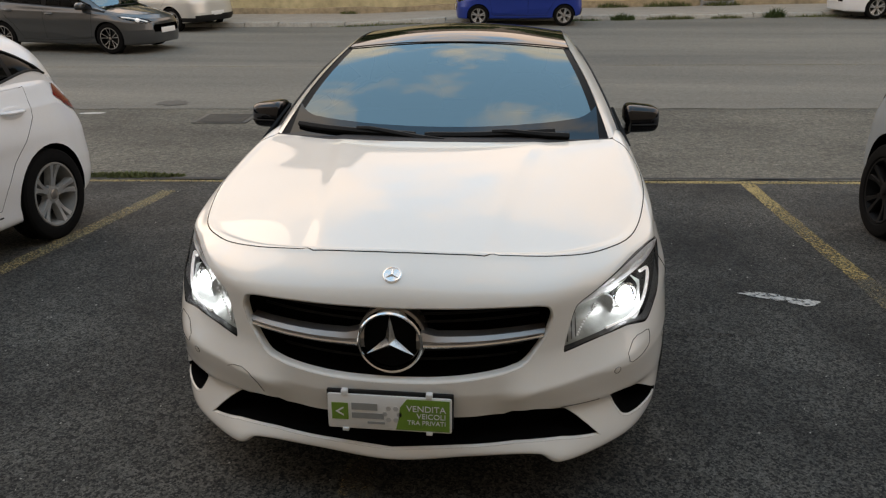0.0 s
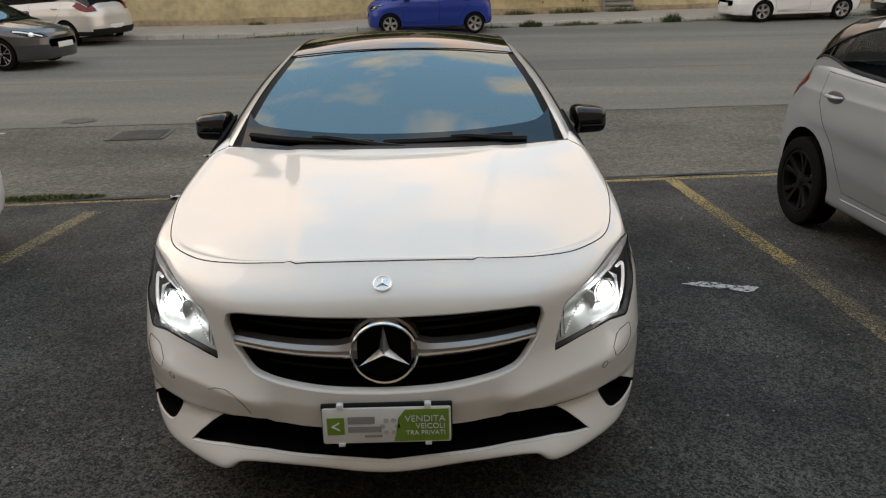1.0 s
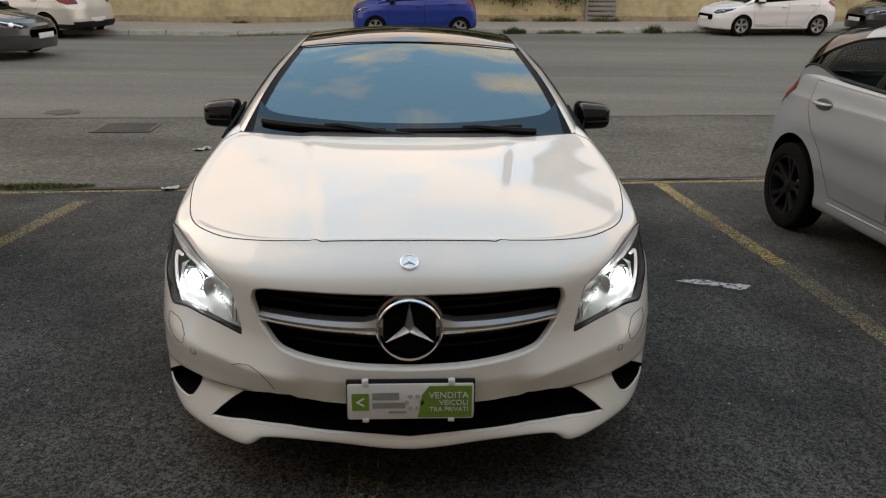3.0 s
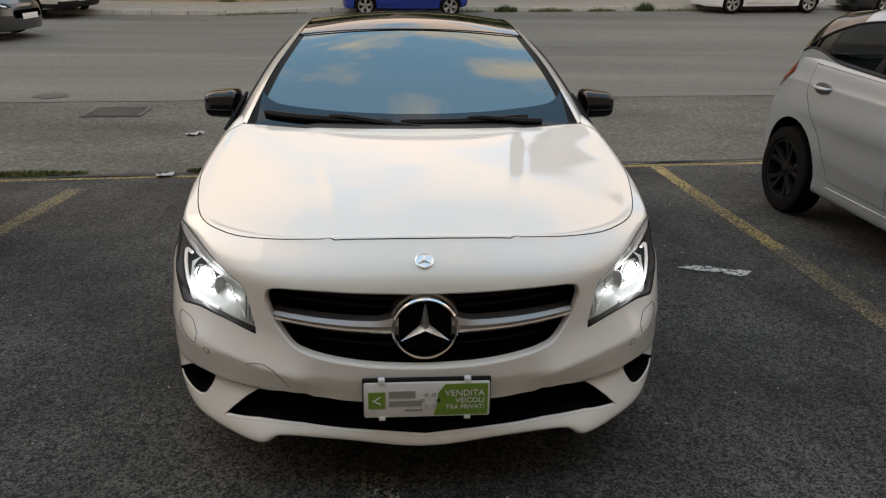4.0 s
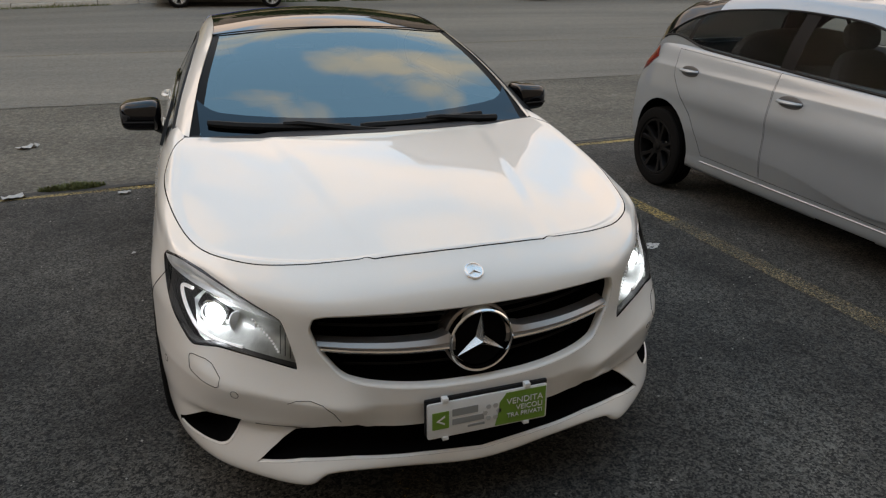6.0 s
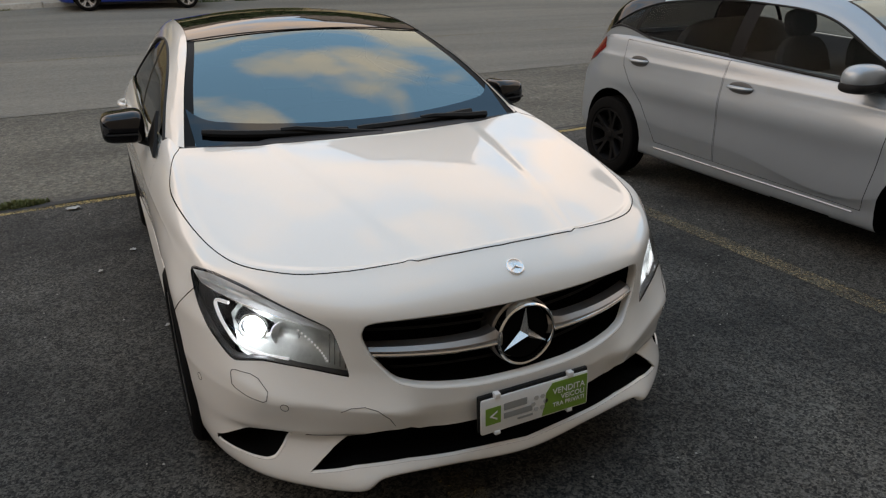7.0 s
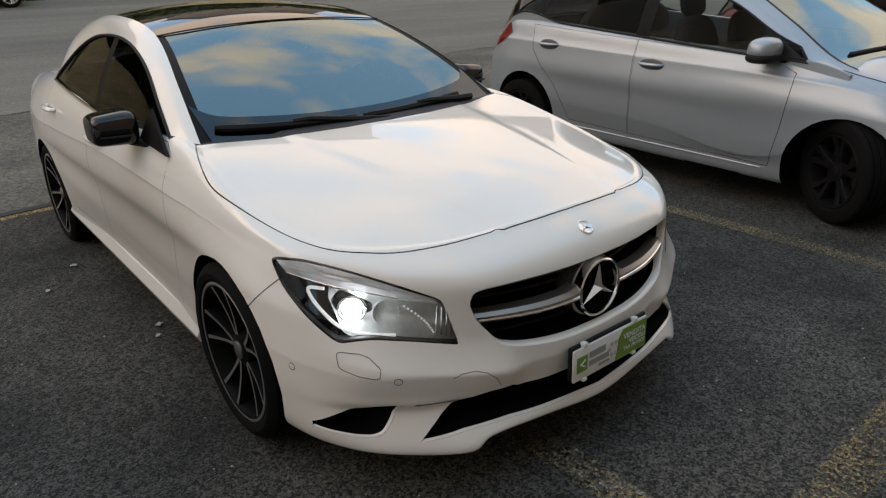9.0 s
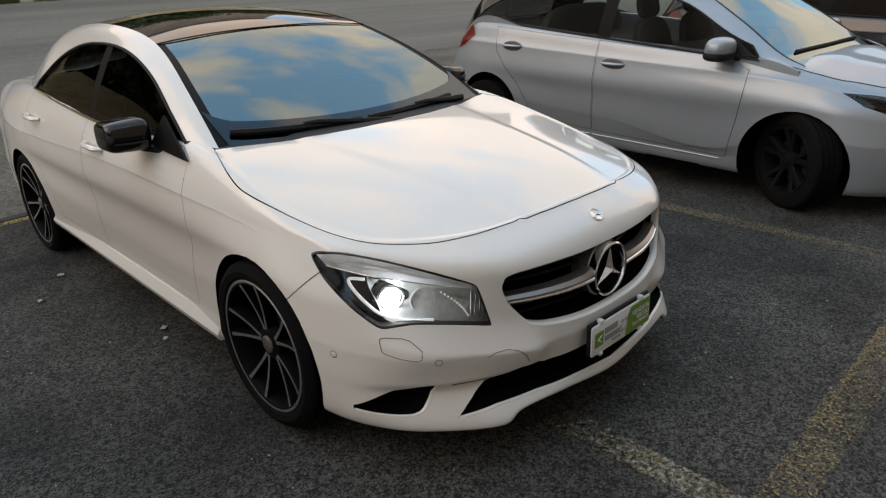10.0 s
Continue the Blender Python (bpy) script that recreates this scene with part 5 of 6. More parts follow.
    for k in range(3):
        bm = bmesh.new()
        a = math.pi / 2 + k * 2 * math.pi / 3
        c, sn = math.cos(a), math.sin(a)
        tip = hub + Vector((.081 * c, .002, .081 * sn))
        ls = [hub + Vector((0.0165 * math.cos(a + q * math.pi / 3), .008, 0.0165 * math.sin(a + q * math.pi / 3))) for q in (1, -1)]
        v = [bm.verts.new(p) for p in (hub + Vector((0, -.014, 0)), ls[0], tip, ls[1], hub + Vector((0, .009, 0)))]
        for f in ((0, 1, 2), (0, 2, 3), (4, 2, 1), (4, 3, 2), (0, 4, 1), (0, 3, 4)):
            bm.faces.new([v[q] for q in f])
        bmesh.ops.recalc_face_normals(bm, faces=bm.faces[:])
        part("emblem_arm", bm, STAR, ring, smooth=False)
    bm = bmesh.new()
    lathe(bm, [(.0, .001), (.0, .100), (.06, .098), (.06, .001)], 40, "y", hub + Vector((0, .028, 0)))
    part("emblem_mount", bm, SATIN, ring)

    # dealer plate hung in front of the bumper
    bm = bmesh.new()
    box(bm, (-.180, .018, .326), (.186, .030, .440), .004)
    plate = part("plate_holder", bm, BLACK, car, "black number plate holder")
    bm = bmesh.new()
    box(bm, (-.176, .008, .322), (.182, .016, .432), .006)
    board = part("dealer_board", bm, PLATE_WHITE, plate, "white and green dealer board")
    Y = .0055
    def flat(pts, m, nm, y=Y):
        b = bmesh.new()
        prism(b, pts, FRONT, y, y + .0015, 0)
        return part(nm, b, m, board, smooth=False)
    flat([(.022, .328), (.176, .328), (.176, .427), (.055, .427), (.035, .40), (.03, .36)], PLATE_GREEN, "green_field")
    flat([(-.163, .352), (-.115, .352), (-.115, .405), (-.163, .405)], PLATE_GREEN, "green_square")
    flat([(-.152, .379), (-.128, .365), (-.128, .370), (-.144, .379), (-.128, .389), (-.128, .394)], PLATE_WHITE, "arrow_mark", Y - .003)
    flat([(-.105, .385), (-.03, .385), (-.03, .407), (-.105, .407)], PLATE_GREY, "printed_bar")
    flat([(-.105, .358), (-.012, .358), (-.012, .376), (-.105, .376)], PLATE_GREY, "printed_bar")
    flat([(-.06, .342), (-.01, .342), (-.01, .349), (-.06, .349)], PLATE_GREY, "printed_bar")
    for a in range(6):
        q = a * math.pi / 3
        cx, cz = .012 + .021 * math.cos(q), .376 + .021 * math.sin(q)
        flat([(cx + .008 * math.cos(k * math.pi / 3), cz + .008 * math.sin(k * math.pi / 3)) for k in range(6)], mat("plate_pale_print", (.5, .5, .48), .5, vary=.05) if a == 0 else bpy.data.materials["plate_pale_print"], "ball_mark")
    for word, z, h in (("VENDITA", .391, .020), ("VEICOLI", .369, .017), ("TRA PRIVATI", .349, .0145)):
        cu = bpy.data.curves.new("words", "FONT")
        cu.body, cu.size, cu.align_x, cu.extrude = word, h * 1.35, "RIGHT", .0006
        tmp = new("words", cu)
        bpy.context.view_layer.update()
        me = bpy.data.meshes.new_from_object(tmp.evaluated_get(bpy.context.evaluated_depsgraph_get()))
        bpy.data.objects.remove(tmp)
        me.transform(pose(.166, Y - .003, z, 90))
        me.materials.clear()
        me.materials.append(PLATE_WHITE)
        mesh_part("lettering", me, board)
    for x in (-.125, .118):
        for z0, z1 in ((.430, .446), (.314, .325)):
            bm = bmesh.new()
            box(bm, (x - .009, .004, z0), (x + .009, .022, z1), .002)
            part("clip", bm, PLATE_WHITE, plate)

    # small hood badge
    p, n = skin.touch((0, -.6, 1.15), Vector((0, .118, .758)) - Vector((0, -.6, 1.15)))
    q = n.to_track_quat("Z", "Y").to_matrix().to_4x4()
    bm = bmesh.new()
    lathe(bm, [(-.004, .001), (-.004, .027), (.003, .027), (.0045, .024), (.003, .021), (.0025, .001)], 32, "z")
    for k in range(3):
        a = -math.pi / 2 + k * 2 * math.pi / 3 + math.pi
        sweep(bm, [(0, 0, .004), (.019 * math.cos(a), .019 * math.sin(a), .0035)], [.0035, .001], 5)
    bmesh.ops.transform(bm, matrix=Matrix.Translation(p) @ q, verts=bm.verts[:])
    part("hood_badge", bm, STAR, car, "small round chrome hood badge")

    # seams, sensors, covers in the bumper
    for sg in (1, -1):
        fn = across[sg]
        groove(car, skin, [(sg * 1.2, v.x, v.y) for v in dense([(.565, .697), (.605, .664), (.66, .612), (.712, .566)], .02)], (-sg, 0, 0), .0013, "bumper_joint")
        cap = [(.850, .506), (.847, .474), (.836, .466), (.795, .454), (.746, .447), (.735, .452), (.731, .476), (.762, .506), (.785, .514), (.835, .516), (.846, .513)]
        groove(car, skin, [fn(v.x, v.y, .8) for v in dense(cap + cap[:1], .012)], fn(0, 0, -1), .0009, "washer_cover_joint")
        if sg < 0:
            tow = [(-.528, .428), (-.505, .439), (-.47, .442), (-.44, .432), (-.412, .406), (-.395, .376)]
            groove(car, skin, [(v.x, -1, v.y) for v in dense(tow, .012)], (0, 1, 0), .0009, "tow_cover_joint")
        for q, z in ((.985, .437), (.685, .437)):
            p, n = skin.touch(fn(q, z, .8), fn(0, 0, -1))
            if p is not None:
                bm = bmesh.new()
                lathe(bm, [(-.004, .0005), (-.004, .011), (.0005, .011), (.0015, .0085), (.0012, .0005)], 20, "z")
                bmesh.ops.transform(bm, matrix=Matrix.Translation(p) @ n.to_track_quat("Z", "Y").to_matrix().to_4x4(), verts=bm.verts[:])
                sn = part("parking_sensor", bm, WHITE, car)
                bm = bmesh.new()
                sweep(bm, [Matrix.Translation(p) @ n.to_track_quat("Z", "Y").to_matrix().to_4x4() @ Vector((.0115 * math.cos(a), .0115 * math.sin(a), .0005)) for a in np.linspace(0, 6.283, 20, endpoint=False)], .0009, 5, True)
                part("sensor_gap", bm, BLACK, sn)
        # mirror on its arm
        bm = bmesh.new()
        blob(bm, (0, 0, 0), (.083, .092, .068), 4.6, 36, 20)
        for v in bm.verts:
            t = (v.co.x + .087) / .174
            if v.co.z > 0:
                v.co.z *= 1.04 - .26 * t
            else:
                v.co.z *= 1.0 - .06 * t
            v.co.y = v.co.y * (.86 + .14 * (1 - t)) + .030 * t - .018 * (1 - (v.co.z / .068) ** 2) * (1 if v.co.y < 0 else 0)
        bmesh.ops.transform(bm, matrix=Matrix.Scale(sg, 4, (1, 0, 0)), verts=bm.verts[:])
        bmesh.ops.transform(bm, matrix=pose(sg * .911, 1.738, .989), verts=bm.verts[:])
        bmesh.ops.recalc_face_normals(bm, faces=bm.faces[:])
        mir = part("mirror", bm, GLOSS, car, "gloss black door mirror")
        bm = bmesh.new()
        sweep(bm, [(sg * .785, 1.58, .915), (sg * .815, 1.65, .922), (sg * .85, 1.72, .930)], [.022, .019, .022], 8, flat=.8)
        part("mirror_arm", bm, BLACK, mir)
        bm = bmesh.new()
        sweep(bm, [(sg * (.86 + .115 * k / 8), 1.628 + .030 * k / 8 - .004 * math.sin(k / 8 * 3.1), .968) for k in range(9)], .004, 6)
        part("mirror_indicator", bm, BLACK, mir)
        bm = bmesh.new()
        box(bm, (-.07, -.002, -.045), (.07, .004, .045), .003, m=pose(sg * .905, 1.822, .982))
        part("mirror_glass", bm, CHROME, mir)
        bm = bmesh.new()
        v = [bm.verts.new(p) for p in ((sg * .822, 1.372, .915), (sg * .817, 1.70, .932), (sg * .768, 1.64, 1.05))]
        bm.faces.new(v)
        bm.normal_update()
        bmesh.ops.solidify(bm, geom=bm.faces[:], thickness=.012)
        part("mirror_foot", bm, RIMBLACK, car)
        # sill blade
        bm = bmesh.new()
        rows = []
        for y in np.linspace(1.29, 3.36, 30):
            z0 = .205 + (y - 1.29) * .022
            o = .012
            rows.append([bm.verts.new((sg * x, y, z)) for x, z in ((.80, z0 - .01), (.848 + o, z0), (.856 + o, z0 + .025), (.845, z0 + .075), (.80, z0 + .08))])
        for A, B in zip(rows, rows[1:]):
            for k in range(5):
                bm.faces.new((A[k], A[(k + 1) % 5], B[(k + 1) % 5], B[k]))
        bm.faces.new(rows[0])
        bm.faces.new(rows[-1])
        bmesh.ops.recalc_face_normals(bm, faces=bm.faces[:])
        part("sill", bm, WHITE, car)
        for y in (.93, 3.63):
            put_wheel(car, sg * .772, y, .316, "twin", .316, .250, .212, 20 + y * 11)
    # cowl, printed lower edge of the glass and wipers
    bm = bmesh.new()
    band = bmesh.new()
    rows, strips = [], []
    for x in np.linspace(-.715, .715, 45):
        lip = 1.14 + .38 * x * x
        low = .930 - .03 * x * x
        rows.append([bm.verts.new((x * (1 - .45 * max(0, y - 1.30)), y, max(low, glass_z(x, max(1.2, y)) - .014) if y > lip + .02 else low - (.03 if y < lip else 0))) for y in [lip - .03 + (1.46 - lip + .03) * q / 8 for q in range(9)]])
        end = 1.318 + .29 * x * x + .04 * (max(0, abs(x) - .60) / .1) ** 2
        w = float(curve1(saloon_cabin["edge"], [end])[0, 0]) - .006
        u = x * min(1, w / .715)
        strips.append([band.verts.new((u, y, glass_z(u, y) + .0005)) for y in [1.215 + (end - 1.215) * q / 7 for q in range(8)]])
    for m, lines in ((bm, rows), (band, strips)):
        for A, B in zip(lines, lines[1:]):
            for k in range(len(A) - 1):
                m.faces.new((A[k], A[k + 1], B[k + 1], B[k]))
        bmesh.ops.recalc_face_normals(m, faces=m.faces[:])
    part("cowl", bm, BLACK, car)
    part("windshield_band", band, FRIT, car, "black printed lower edge of the windshield")
    rest = lambda x: 1.246 + .28 * x * x
    for x0, x1, hub in ((-.645, -.10, .03), (-.06, .49, .55)):
        bm = bmesh.new()
        sweep(bm, [(x, rest(x), glass_z(x, rest(x)) + .012) for x in np.linspace(x0, x1, 16)], [.012] + [.015] * 14 + [.012], 6)
        wip = part("wiper", bm, BLACK, car)
        mid = x0 + (x1 - x0) * .52
        bm = bmesh.new()
        sweep(bm, [(hub, rest(hub) - .045, glass_z(hub, max(1.2, rest(hub) - .045)) + .016), (hub - .10, rest(hub - .10) - .030, glass_z(hub - .10, rest(hub - .10) - .03) + .018), (mid + .06, rest(mid + .06) - .005, glass_z(mid, rest(mid)) + .026), (mid, rest(mid), glass_z(mid, rest(mid)) + .024)], [.015, .014, .011, .010], 6)
        part("wiper_arm", bm, BLACK, wip)
    bm = bmesh.new()
    sweep(bm, [(x, 2.06, 1.325 - .031 * (abs(x) / .578) ** 2.3) for x in np.linspace(-.578, .578, 33)], .0035, 6)
    part("windshield_seal", bm, BLACK, car)
    # cabin
    bm = bmesh.new()
    blob(bm, (0, 1.62, .93), (.66, .24, .07), 3)
    part("dashboard", bm, CLOTH, car)
    for x in (.36, -.36):
        seat(car, x, 2.55, .70)
    # dark bench and parcel shelf, added to block light leaking in at the trunk lid
    bm = bmesh.new()
    blob(bm, (0, 3.30, .88), (.62, .10, .27), 3.4, m=None)
    blob(bm, (0, 3.75, 1.0), (.60, .40, .045), 4.0)
    part("rear_bench", bm, CLOTH, car)
    bm = bmesh.new()
    blob(bm, (0, 2.07, 1.235), (.105, .022, .034), 3.2)
    blob(bm, (0, 2.005, 1.276), (.05, .045, .018), 2.6)
    part("rear_view_mirror", bm, CLOTH, car)
    bm = bmesh.new()
    lathe(bm, [(-.001, .001), (-.001, .034), (.001, .034), (.001, .001)], 28, "z")
    bmesh.ops.transform(bm, matrix=pose(.0, 1.885, 1.243, 23), verts=bm.verts[:])
    part("sticker", bm, PLATE_GREY, car, "round pale sticker inside the windshield")
    bm = bmesh.new()
    sweep(bm, [(.36 + .18 * math.cos(a), 1.88 - .06 * math.sin(a), .93 + .17 * math.sin(a)) for a in np.linspace(0, 6.283, 32, endpoint=False)], .014, 8, True)
    part("steering_wheel", bm, BLACK, car)
    scrap(skin.ob)
    return car


saloon()

# ---- hatchbacks ----
hatch_lines = [
    [(0, .05, .20), (.3, .06, .20), (.5, .11, .19), (.62, .20, .19), (.72, .30, .19), (.79, .40, .19), (.82, .47, .19), (.82, .79, .20),
     (.815, 1.2, .20), (.81, 2.1, .20), (.815, 3.0, .21), (.83, 3.36, .22), (.81, 3.65, .24), (.72, 3.88, .27), (.45, 3.97, .28), (0, 4.0, .28)],
    [(0, .02, .34), (.3, .03, .34), (.5, .07, .34), (.64, .16, .34), (.745, .27, .34), (.81, .38, .34), (.845, .47, .35), (.855, .79, .36),
     (.838, 1.2, .315), (.836, 2.1, .32), (.838, 3.0, .335), (.86, 3.36, .36), (.845, 3.65, .36), (.76, 3.92, .36), (.48, 4.02, .36), (0, 4.03, .36)],
    [(0, 0, .50), (.3, .015, .50), (.5, .06, .50), (.64, .15, .50), (.75, .27, .50), (.815, .38, .50), (.85, .48, .51), (.865, .79, .55),
     (.854, 1.2, .37), (.853, 2.1, .43), (.856, 3.0, .48), (.867, 3.36, .56), (.85, 3.65, .53), (.77, 3.92, .50), (.50, 4.02, .50), (0, 4.035, .50)],
    [(0, .02, .64), (.3, .035, .64), (.5, .09, .65), (.63, .18, .66), (.74, .31, .66), (.80, .42, .67), (.84, .52, .68), (.86, .79, .70),
     (.867, 1.2, .68), (.865, 2.1, .68), (.867, 3.0, .70), (.865, 3.36, .73), (.84, 3.65, .73), (.76, 3.90, .72), (.50, 4.0, .72), (0, 4.01, .72)],
    [(0, .06, .72), (.3, .08, .725), (.5, .15, .74), (.62, .26, .755), (.70, .38, .77), (.76, .50, .79), (.79, .60, .80), (.815, .79, .83),
     (.835, 1.2, .86), (.842, 2.1, .885), (.845, 3.0, .91), (.835, 3.36, .92), (.80, 3.65, .92), (.72, 3.84, .91), (.48, 3.93, .91), (0, 3.95, .91)],
    [(0, .16, .80), (.3, .19, .80), (.48, .27, .805), (.58, .38, .815), (.65, .48, .83), (.69, .56, .845), (.715, .65, .86), (.74, .79, .89),
     (.765, 1.05, .94), (.785, 2.1, 1.01), (.775, 3.0, 1.07), (.75, 3.36, 1.09), (.71, 3.6, 1.09), (.64, 3.72, 1.07), (.42, 3.78, 1.07), (0, 3.80, 1.07)],
]
hatch_spine = [(.16, .80), (.35, .855), (.7, .925), (.95, .958), (1.1, .93), (2.0, .93), (3.3, .98), (3.8, 1.05)]
hatch_cabin = {
    "ys": (.85, 3.86), "dlo": (1.10, 3.60), "posts": (2.20, 2.31, 3.22, 3.26),
    "top": [(.85, 1.72, "windshield"), (1.72, 3.60, "skin"), (3.60, 3.86, "rear_window")],
    "spine": [(.85, .92), (.95, .965), (1.3, 1.19), (1.6, 1.36), (1.75, 1.41), (2.2, 1.465), (2.8, 1.46), (3.3, 1.42), (3.6, 1.375), (3.72, 1.29), (3.80, 1.15), (3.86, 1.0)],
    "edge": [(.85, .70, .92), (.95, .70, .955), (1.3, .64, 1.165), (1.7, .56, 1.37), (2.2, .54, 1.437), (2.8, .53, 1.435), (3.3, .53, 1.39), (3.6, .53, 1.345), (3.72, .535, 1.26), (3.86, .58, .985)],
    "rail": [(.85, .755, .90), (.95, .75, .935), (1.3, .70, 1.13), (1.7, .62, 1.335), (2.2, .60, 1.41), (2.8, .595, 1.41), (3.3, .60, 1.36), (3.6, .61, 1.30), (3.72, .615, 1.22), (3.86, .65, .97)],
    "arch": [(.85, .78, .91), (.93, .785, .95), (1.3, .745, 1.085), (1.7, .67, 1.28), (2.2, .648, 1.35), (2.8, .648, 1.35), (3.2, .66, 1.305), (3.45, .69, 1.22), (3.60, .73, 1.13), (3.86, .68, .96)],
    "belt": [(.85, .785, .905), (.93, .79, .935), (1.5, .79, .97), (2.1, .79, 1.01), (3.0, .778, 1.07), (3.60, .735, 1.115), (3.86, .68, .96)],
}


def hatchback(label, paint, at, length=4.035, width=1.734, height=1.474, base=2.57, nose=.79, R=.30, style="dark", nu=110, nv=40, doors=4, pane=None, tail=RED_LAMP, lit=False, skirt=None, group="", steer=0.0, lamps=True, parts=True, unit=None, sink=0.0, lift=0.0, quarter=True):
    """A small family car built on the hatchback lines, stretched to its own measures."""
    car = thing("hatchback_car", label, "car", group, at)
    tailo = length - nose - base
    fx, fz = width / 1.734, height / 1.474

    def my(y):
        if y < .79:
            return y * nose / .79
        if y < 3.36:
            return nose + (y - .79) * base / 2.57
        return nose + base + (y - 3.36) * tailo / .675
    warp = lambda rows: [[(x * fx, my(y), z * fz) for x, y, z in r] for r in rows]
    skin = Skin(warp(hatch_lines), [(my(y), z * fz) for y, z in hatch_spine], nu, nv, [paint, DEEP], 0.004)
    g = dict(hatch_cabin)
    g["dark"] = my(3.10 if quarter else 3.86)
    g["pane"] = pane or SIDE_GLASS
    for k in ("ys", "dlo", "posts"):
        g[k] = tuple(my(y) for y in g[k])
    g["top"] = [(my(a), my(b), k) for a, b, k in g["top"]]
    g["spine"] = [(my(y), z * fz) for y, z in g["spine"]]
    for k in ("edge", "rail", "arch", "belt"):
        g[k] = [(my(y), x * fx, z * fz) for y, x, z in g[k]]
    df = [(1.135, .885), (1.14, .72), (1.165, .55), (1.21, .30), (2.275, .32), (2.265, 1.0), (1.3, .955)]
    dr = [(2.285, .32), (2.86, .33), (2.92, .45), (3.02, .60), (3.14, .72), (3.26, .86), (3.30, 1.05), (2.275, 1.0)]
    sc = lambda poly: [(my(y), z * fz) for y, z in poly]
    y1, y2 = nose, nose + base
    cut, wells = bmesh.new(), bmesh.new()
    arches(wells, (y1, y2), R, R * 1.12, .58 * fx, 32)
    if parts:
        for sg in (1, -1):
            for d in (df, dr)[: doors // 2]:
                prism(cut, grow(sc(d), .0025), SIDE, sg * .72 * fx, sg * 1.2)
    grl = [(-.42, .44), (.42, .44), (.46, .52), (.42, .60), (-.42, .60), (-.46, .52)]
    prism(cut, [(x * fx, z * fz) for x, z in grl], FRONT, -.4, .2)
    if lamps:
        lamp = [(.42, .66), (.50, .735), (.70, .79), (.785, .80), (.78, .73), (.70, .66), (.55, .625)]
        for sg in (1, -1):
            prism(cut, [(sg * x * fx, z * fz) for x, z in lamp], FRONT, -.4, my(.62))
    shell(skin, (wells, cut), car, (my(.97), my(3.75), .73 * fx, .80 * fz))
    if parts:
        for sg in (1, -1):
            for nm, d, hy, hz in (("front_door", df, 2.12, .842), ("rear_door", dr, 3.09, .908))[: doors // 2]:
                ob = panel(skin, sc(d), SIDE, sg * .72 * fx, sg * 1.2, nm, car, paint)
                p, n = skin.touch((sg * 1.6, my(hy), hz * fz), (-sg, 0, 0))
                bm = bmesh.new()
                # on silver paint the cup is coloured dark for the shade in it
                blob(bm, p + Vector((-sg * .001, 0, -.006)), (.008, .105, .046), 2.2)
                part("handle_cup", bm, CUP if paint is SILVER else paint, ob)
                bm = bmesh.new()
                sweep(bm, [p + Vector((sg * q, dy, .004)) for dy, q in ((-.10, .002), (-.08, .022), (-.03, .032), (.04, .032), (.08, .024), (.10, .002))], [.010, .013, .015, .015, .013, .010], 8, flat=.8)
                part("handle", bm, paint, ob)
                bm = bmesh.new()
                a, b = (1.25, 2.27) if d is df else (2.29, 2.86)
                sweep(bm, skin.lay([(sg * 1.5, my(y), (.275 + .004 * y) * fz) for y in np.linspace(a, b, 12)], (-sg, 0, 0), .002), .005, 6)
                part("sill_strip", bm, paint if paint is SILVER else BLACK, ob)
    greenhouse(car, g, paint, .06)
    hood = [(-.70, .62), (-.60, .42), (-.45, .26), (-.25, .185), (0, .165), (.25, .185), (.45, .26), (.60, .42), (.70, .62), (.735, .80), (.752, .98)]
    groove(car, skin, [(v.x * fx, my(v.y), 2) for v in dense([(-.752, .98), (-.735, .80)] + hood, .04)], (0, 0, -1), .003, "hood_seam")
    for sg in (1, -1):
        if lamps:
            hl = panel(skin, [(sg * x * fx, z * fz) for x, z in lamp], FRONT, -.4, my(.62), "headlight", car, CLEAR, "", 0)
            bm = bmesh.new()
            p, n = skin.touch((sg * .62 * fx, -1, .71 * fz), (0, 1, 0))
            blob(bm, p + Vector((0, .06, 0)), (.05, .05, .045), 2)
            part("lamp_unit", bm, DRL if lit else (unit or LAMP_GREY), hl)
            bm = bmesh.new()
            q = [skin.touch((sg * x * fx, -1, z * fz), (0, 1, 0))[0] for x, z in ((.5, .67), (.6, .72), (.7, .765), (.76, .78))]
            sweep(bm, [v + Vector((0, .03, 0)) for v in q if v], .014, 6)
            part("lamp_strip", bm, DRL if lit else (unit or LAMP_GREY), hl)
        tl = [(3.58, .97), (3.64, 1.03), (3.76, 1.075), (3.88, 1.06), (4.10, 1.0), (4.1, .86), (3.86, .83), (3.72, .88)]
        lp = panel(skin, sc(tl), SIDE, sg * .50 * fx, sg * 1.2, "tail_lamp", car, tail, "", 0)
        lp.matrix_basis = Matrix.Translation((sg * .004, .004, 0))
        bm = bmesh.new()
        blob(bm, (0, 0, 0), (.122, .082, .07), 2.6, 24, 14)
        bmesh.ops.transform(bm, matrix=pose(sg * (.90 * fx), my(1.30), 1.02 * fz), verts=bm.verts[:])
        mir = part("mirror", bm, [paint], car)
        bm = bmesh.new()
        blob(bm, (0, 0, 0), (.127, .087, .040), 2.6, 24, 10)
        bmesh.ops.transform(bm, matrix=pose(sg * (.90 * fx), my(1.302), .976 * fz), verts=bm.verts[:])
        sweep(bm, [(sg * .79 * fx, my(1.22), .955 * fz), (sg * .86 * fx, my(1.28), .975 * fz)], [.022, .02], 8)
        part("mirror_base", bm, BLACK, mir)
        bm = bmesh.new()
